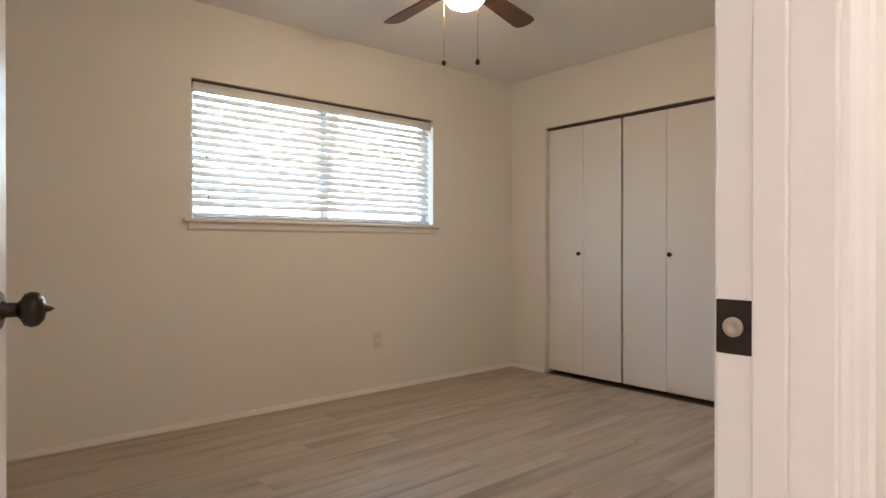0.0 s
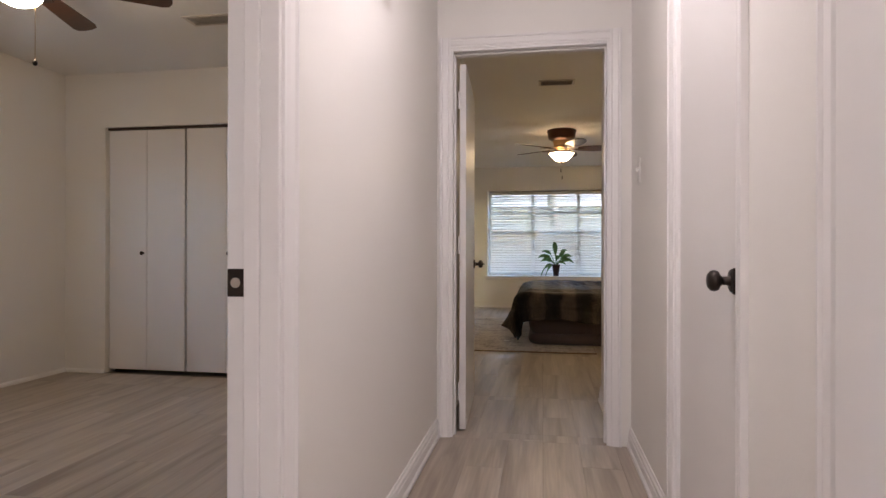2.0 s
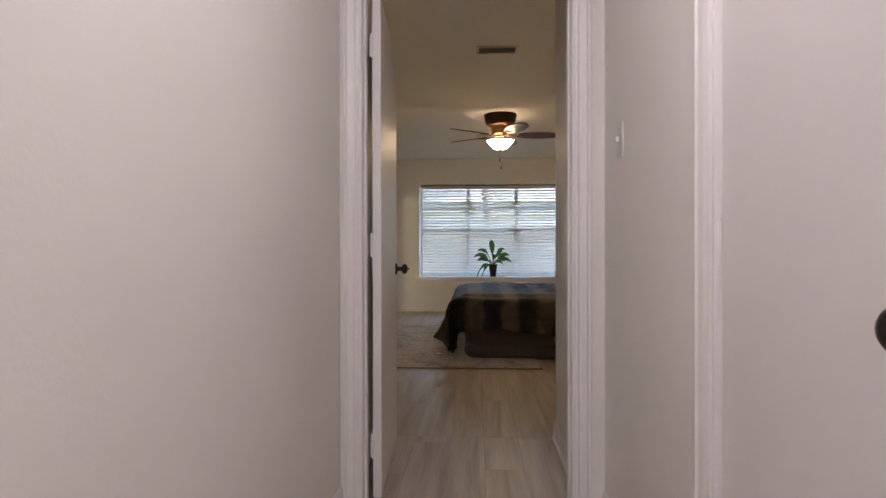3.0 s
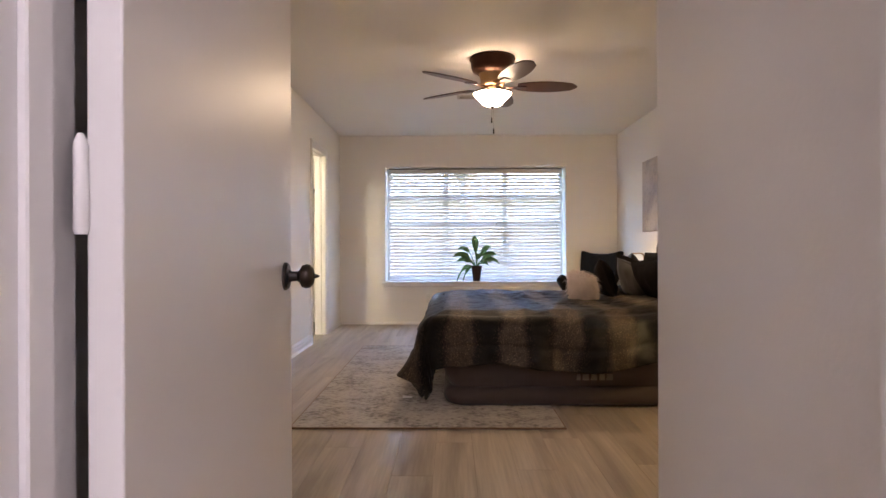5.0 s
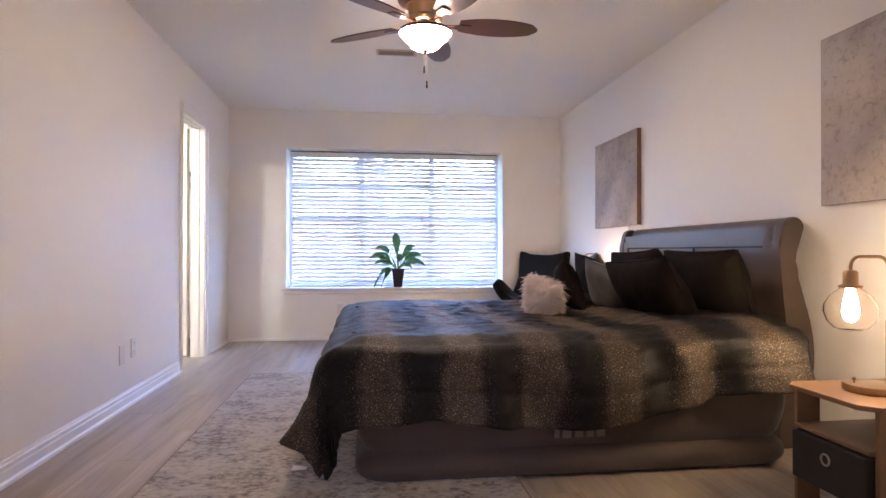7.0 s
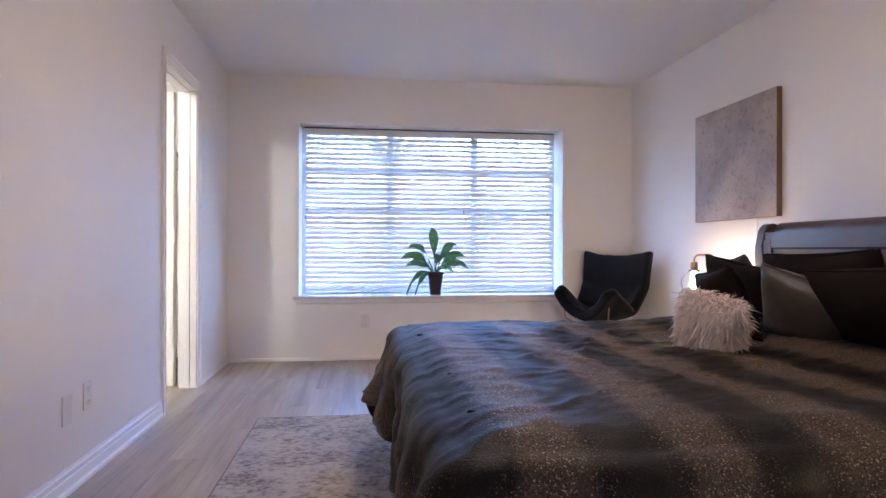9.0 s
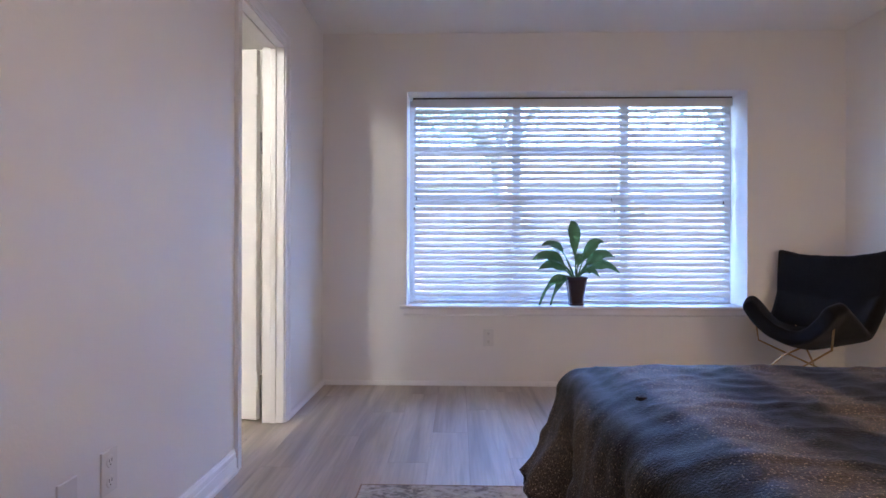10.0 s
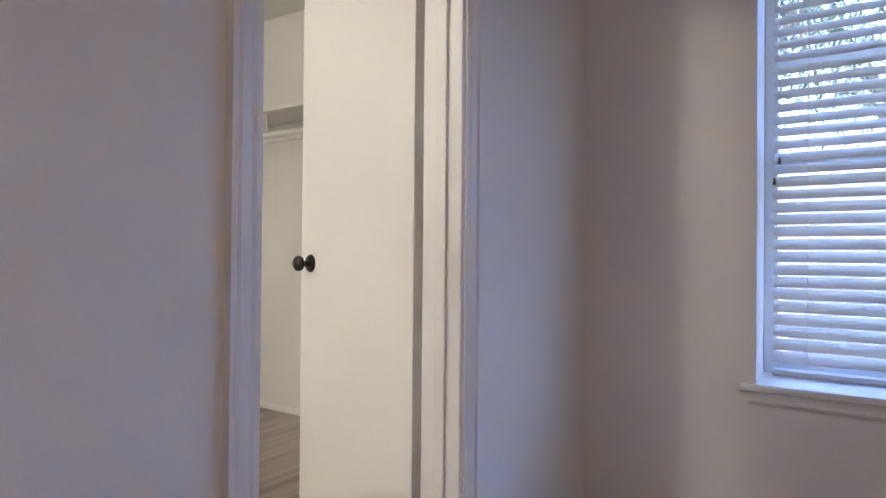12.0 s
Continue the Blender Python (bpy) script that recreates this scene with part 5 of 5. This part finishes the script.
# ---- plant on the sill ----
def plant(at):
    root = thing("potted_plant", "broad-leaved green plant in a dark square pot on the sill", "plant", at)
    bm = B()
    def ring(s, z):
        k = 0.012
        return [(s - k, s, z), (k - s, s, z), (-s, s - k, z), (-s, k - s, z), (k - s, -s, z), (s - k, -s, z), (s, k - s, z), (s, s - k, z)]
    rows = [ring(0.046, 0.0), ring(0.047, 0.010), ring(0.044, 0.014), ring(0.064, 0.178), ring(0.070, 0.184), ring(0.070, 0.196), ring(0.064, 0.196), ring(0.060, 0.17)]
    sheet(bm, rows, True)
    bm.faces.new(list(bm.verts)[:8][::-1])
    part("pot", bm, POT, root, "dark glazed square tapering pot")
    part("soil", prism(B(), [(0.062, 0.062), (-0.062, 0.062), (-0.062, -0.062), (0.062, -0.062)], "z", 0.165, 0.178), SOIL, root)
    rng = random.Random(2)
    # azimuth, reach, rise, width, droop
    leaves = [(108, 0.13, 0.41, 0.085, 0.0), (158, 0.26, 0.29, 0.075, 0.03), (172, 0.31, 0.22, 0.082, 0.05), (186, 0.27, 0.15, 0.070, 0.05),
              (28, 0.21, 0.31, 0.080, 0.03), (12, 0.27, 0.24, 0.084, 0.05), (-8, 0.30, 0.18, 0.080, 0.08), (-20, 0.17, 0.12, 0.055, 0.06),
              (74, 0.12, 0.22, 0.060, 0.03), (190, 0.27, 0.07, 0.050, 0.17), (176, 0.18, 0.05, 0.052, 0.15)]
    for az, reach, rise, wid, droop in leaves:
        a = radians(az)
        dirv = Vector((math.cos(a), -abs(math.sin(a)) * 0.3, 0))
        sidev = Vector((-math.sin(a) * 0.9, 0.45, 0.85 if abs(dirv.x) > 0.4 else 0.1)).normalized()
        if abs(dirv.x) < 0.4:
            sidev = Vector((1, 0.2, 0)).normalized()
        n = 14
        spine = []
        for i in range(n + 1):
            f = i / n
            spine.append(Vector((0, 0, 0.17)) + dirv * reach * (0.10 + 0.9 * f) * f ** 0.25 + Vector((0, 0, rise * math.sin(f * math.pi * 0.5) ** 0.9 - droop * f ** 3 * 1.6)))
        bm = B()
        rows = []
        for i, p in enumerate(spine):
            f = i / n
            t = (spine[min(i + 1, n)] - spine[max(i - 1, 0)]).normalized()
            sd = (sidev - t * sidev.dot(t)).normalized()
            up = sd.cross(t).normalized()
            w = 0.006 if f < 0.28 else wid * 0.5 * math.sin(math.pi * min(1, (f - 0.26) / 0.74) ** 0.8) + 0.001
            rows.append([p + sd * w * k + up * (0.35 * w * abs(k) + 0.006 * math.sin(f * 19 + 2.2 * k + az)) for k in (-1, -0.55, 0, 0.55, 1)])
        sheet(bm, rows)
        ob = part("leaf", bm, LEAF, root, "", True)
    return root


plant((0.262, 9.865, W2[2] + 0.002))

# low white cabinet beside the entry
cab = thing("low_cabinet", "low white laminate cabinet standing by the wall", "cabinet", (0.70, 3.64, 0))
part("body", box(B(), 0.012, 0.85, 0, 0.645, 0.0, 0.42, 0.002, 1), BENCH, cab)
part("top", box(B(), 0, 0.86, 0, 0.66, 0.4205, 0.44, 0.003, 2), BENCH, cab)
part("door", box(B(), 0.02, 0.43, 0.6455, 0.661, 0.03, 0.415, 0.002, 1), BENCH, cab)
part("door", box(B(), 0.434, 0.845, 0.6455, 0.661, 0.03, 0.415, 0.002, 1), BENCH, cab)

# scrap of paper at the bed's foot
bm = B()
sheet(bm, [[(-0.03, -0.02, 0.011), (0.03, -0.022, 0.013)], [(-0.028, 0.02, 0.018), (0.032, 0.018, 0.011)]])
p = part("paper_tag", bm, PLATE, None, "")
p.location = (-0.345, 6.025, 0.001)
tagged(p, "small white paper tag lying on the rug", "paper tag")
so = p.modifiers.new("thickness", "SOLIDIFY")
so.thickness = 0.001


# ---- outside ----
bm = B()
box(bm, -400, 400, -400, 400, -0.40, -0.30)
tagged(part("ground", bm, GRASS), "dry green lawn around the house", "ground", kind="structure")
# unseen roof slab, added to close the house against sun and high sky
bm = B()
box(bm, -5.0, 2.9, -3.4, 10.7, CH + 0.125, CH + 0.35)
tagged(part("roof", bm, ROOF), "unseen dark roof slab with overhanging eaves, added over the house", "roof", kind="structure")


def fence(at, turn, n, height):
    root = thing("fence", "weathered wooden board fence around the yard", "fence", at, turn)
    me = mesh_of("board", box(B(), -0.068, 0.068, -0.01, 0.01, -0.30, height, 0.004, 1), FENCE)
    for i in range(n):
        b = new("board", me)
        b.parent = root
        b.matrix_local = pose(i * 0.142 - n * 0.071, random.uniform(-0.004, 0.004), random.uniform(-0.02, 0.01), 0, random.uniform(-0.5, 0.5), 0)
    for z in (0.1, height - 0.3):
        part("rail", box(B(), -n * 0.071, n * 0.071, 0.0115, 0.05, z, z + 0.09), FENCE, root)


fence((0.5, 15.5, 0), 0, 80, 1.55)
fence((-8.2, 3.0, 0), 90, 60, 1.55)


def tree(at, height, lean, seed, spread, leaves, base=0.22):
    """Trunk with forked limbs and a crown of many small leaf blades in uneven clumps."""
    rng = random.Random(seed)
    root = thing("tree", "backyard tree with a forked trunk and small dark leaves", "tree", at)
    bm = B()
    tips = []
    top = Vector((lean[0], lean[1], height * 0.45))
    tube(bm, [(0, 0, -0.35), top * 0.3 + Vector((0.05, 0, 0)), top * 0.7, top], [base, base * 0.8, base * 0.7, base * 0.62], 10)
    for k in range(7):
        a = 2 * math.pi * k / 7 + rng.uniform(-0.4, 0.4)
        r = spread * rng.uniform(0.5, 1.0)
        e = top + Vector((r * math.cos(a), r * math.sin(a), height * rng.uniform(0.05, 0.5)))
        mid = top.lerp(e, 0.5) + Vector((0, 0, 0.25))
        tube(bm, [top * 0.95, mid, e], [base * 0.4, base * 0.25, base * 0.08], 7)
        tips += [mid, e, e.lerp(mid, 0.5)]
        for j in range(3):
            e2 = mid + Vector((rng.uniform(-1, 1), rng.uniform(-1, 1), rng.uniform(-0.7, 0.8))) * spread * 0.5
            tube(bm, [mid.lerp(e, 0.3 * j), e2], [base * 0.12, 0.008], 5)
            tips.append(e2)
    part("trunk", bm, BARK, root, "", True)
    vs, fs = [], []
    for i in range(leaves):
        c = rng.choice(tips) + Vector((rng.gauss(0, 0.38), rng.gauss(0, 0.38), rng.gauss(0, 0.30)))
        q = Euler((rng.uniform(0, 6.3), rng.uniform(0, 6.3), rng.uniform(0, 6.3))).to_matrix()
        s = rng.uniform(0.022, 0.05)
        n = len(vs)
        vs += [c + q @ Vector(p) * s for p in ((-1, 0, 0), (0, -0.35, 0.1), (1, 0, 0), (0, 0.35, 0.1))]
        fs.append((n, n + 1, n + 2, n + 3))
    me = bpy.data.meshes.new("crown")
    me.from_pydata([tuple(v) for v in vs], [], fs)
    me.materials.append(FOLIAGE)
    cr = new("crown", me)
    cr.parent = root
    tagged(cr, kind="stuff")


tree((-1.1, 12.9, 0), 4.8, (-0.5, 0.4), 3, 1.7, 22000)
tree((-4.2, 18.0, 0), 7.0, (0.3, 0.2), 8, 2.6, 24000, 0.26)
tree((0.6, 19.0, 0), 6.6, (-0.3, 0.1), 12, 2.6, 15000, 0.24)
tree((3.4, 14.4, 0), 5.2, (0.3, 0.1), 5, 1.7, 8000)


def neighbour_house(at, w, d, eaves, ridge):
    """A plain one-storey house with a gabled roof, two windows and a gable end vent."""
    root = thing("house", "pale sided single-storey neighbour house with shingled gable roof", "house", at)
    part("wall", box(B(), -w / 2, w / 2, 0, d, -0.35, eaves, 0.01, 1), STUCCO, root)
    roof = [(-0.45, eaves - 0.12), (d / 2, ridge), (d + 0.45, eaves - 0.12), (d + 0.45, eaves + 0.02), (d / 2, ridge + 0.16), (-0.45, eaves + 0.02)]
    part("roof", prism(B(), roof, "x", -w / 2 - 0.4, w / 2 + 0.4), ROOF, root)
    for side in (-1, 1):
        x0, x1 = side * (w / 2 - 0.06), side * (w / 2 - 0.005)
        part("gable", prism(B(), [(0.02, eaves - 0.02), (d / 2, ridge - 0.02), (d - 0.02, eaves - 0.02)], "x", min(x0, x1), max(x0, x1)), STUCCO, root)
    part("fascia", box(B(), -w / 2 - 0.4, w / 2 + 0.4, -0.475, -0.452, eaves - 0.15, eaves + 0.03), TRIM, root)
    for x in (-w * 0.27, w * 0.16):
        win = part("window", box(B(), x - 0.66, x + 0.66, -0.03, 0.02, 0.85, 2.05, 0.004, 1), VINYL, root)
        for k in (-1, 1):
            part("pane", box(B(), x + k * 0.31 - 0.28, x + k * 0.31 + 0.28, -0.036, -0.031, 0.92, 1.98), POT, win)


neighbour_house((1.0, 21.5, 0), 15.0, 7.5, 2.7, 4.1)
post = thing("leaning_post", "pale timber post leaning outside the small window", "post", (-5.2, 2.70, 0))
part("beam", tube(B(), [(0, -0.14, -0.30), (0, 0.10, 1.4), (0, 0.25, 2.6)], 0.055, 4), STUCCO, post)

# ---- floor planks, last ----
PW, PL = 0.180, 1.22
rng = random.Random(11)
cache = {}


def plank_mesh(w, l):
    key = (round(w, 3), round(l, 3))
    if key not in cache:
        bm = B()
        box(bm, -w / 2 + 0.0006, w / 2 - 0.0006, -l / 2 + 0.0006, l / 2 - 0.0006, -0.008, 0.0)
        cache[key] = mesh_of("plank", bm, FLOOR)
    return cache[key]


ROOMS = [(XL, XR, -2.6, 2.70), (D2[0] + 0.018, D2[1] - 0.018, 2.70, 2.82), (XL, 0.42, 2.82, 3.62), (BXL, BXR, 3.62, BY),
         (RX, -0.635, -0.18, 3.50), (RX, -1.60, 3.50, RY), (-0.635, XL, D1[0] + 0.018, D1[1] - 0.018),
         (BXL - 0.115, BXL, DC[0] + 0.018, DC[1] - 0.018), (-4.18, BXL - 0.115, 7.9, 10.10)]
for x0, x1, y0, y1 in ROOMS:
    k0, k1 = math.floor((x0 + 5) / PW), math.ceil((x1 + 5) / PW)
    for k in range(k0, k1):
        a, b = max(x0, k * PW - 5), min(x1, (k + 1) * PW - 5)
        if b - a < 0.004:
            continue
        j0 = -4 + (k * 0.43) % PL
        j = math.floor((y0 - j0) / PL)
        while j0 + j * PL < y1:
            c, d = max(y0, j0 + j * PL), min(y1, j0 + (j + 1) * PL)
            if d - c > 0.004:
                p = new("plank", plank_mesh(b - a, d - c))
                p.parent = floor
                p.location = ((a + b) / 2, (c + d) / 2, 0)
            j += 1
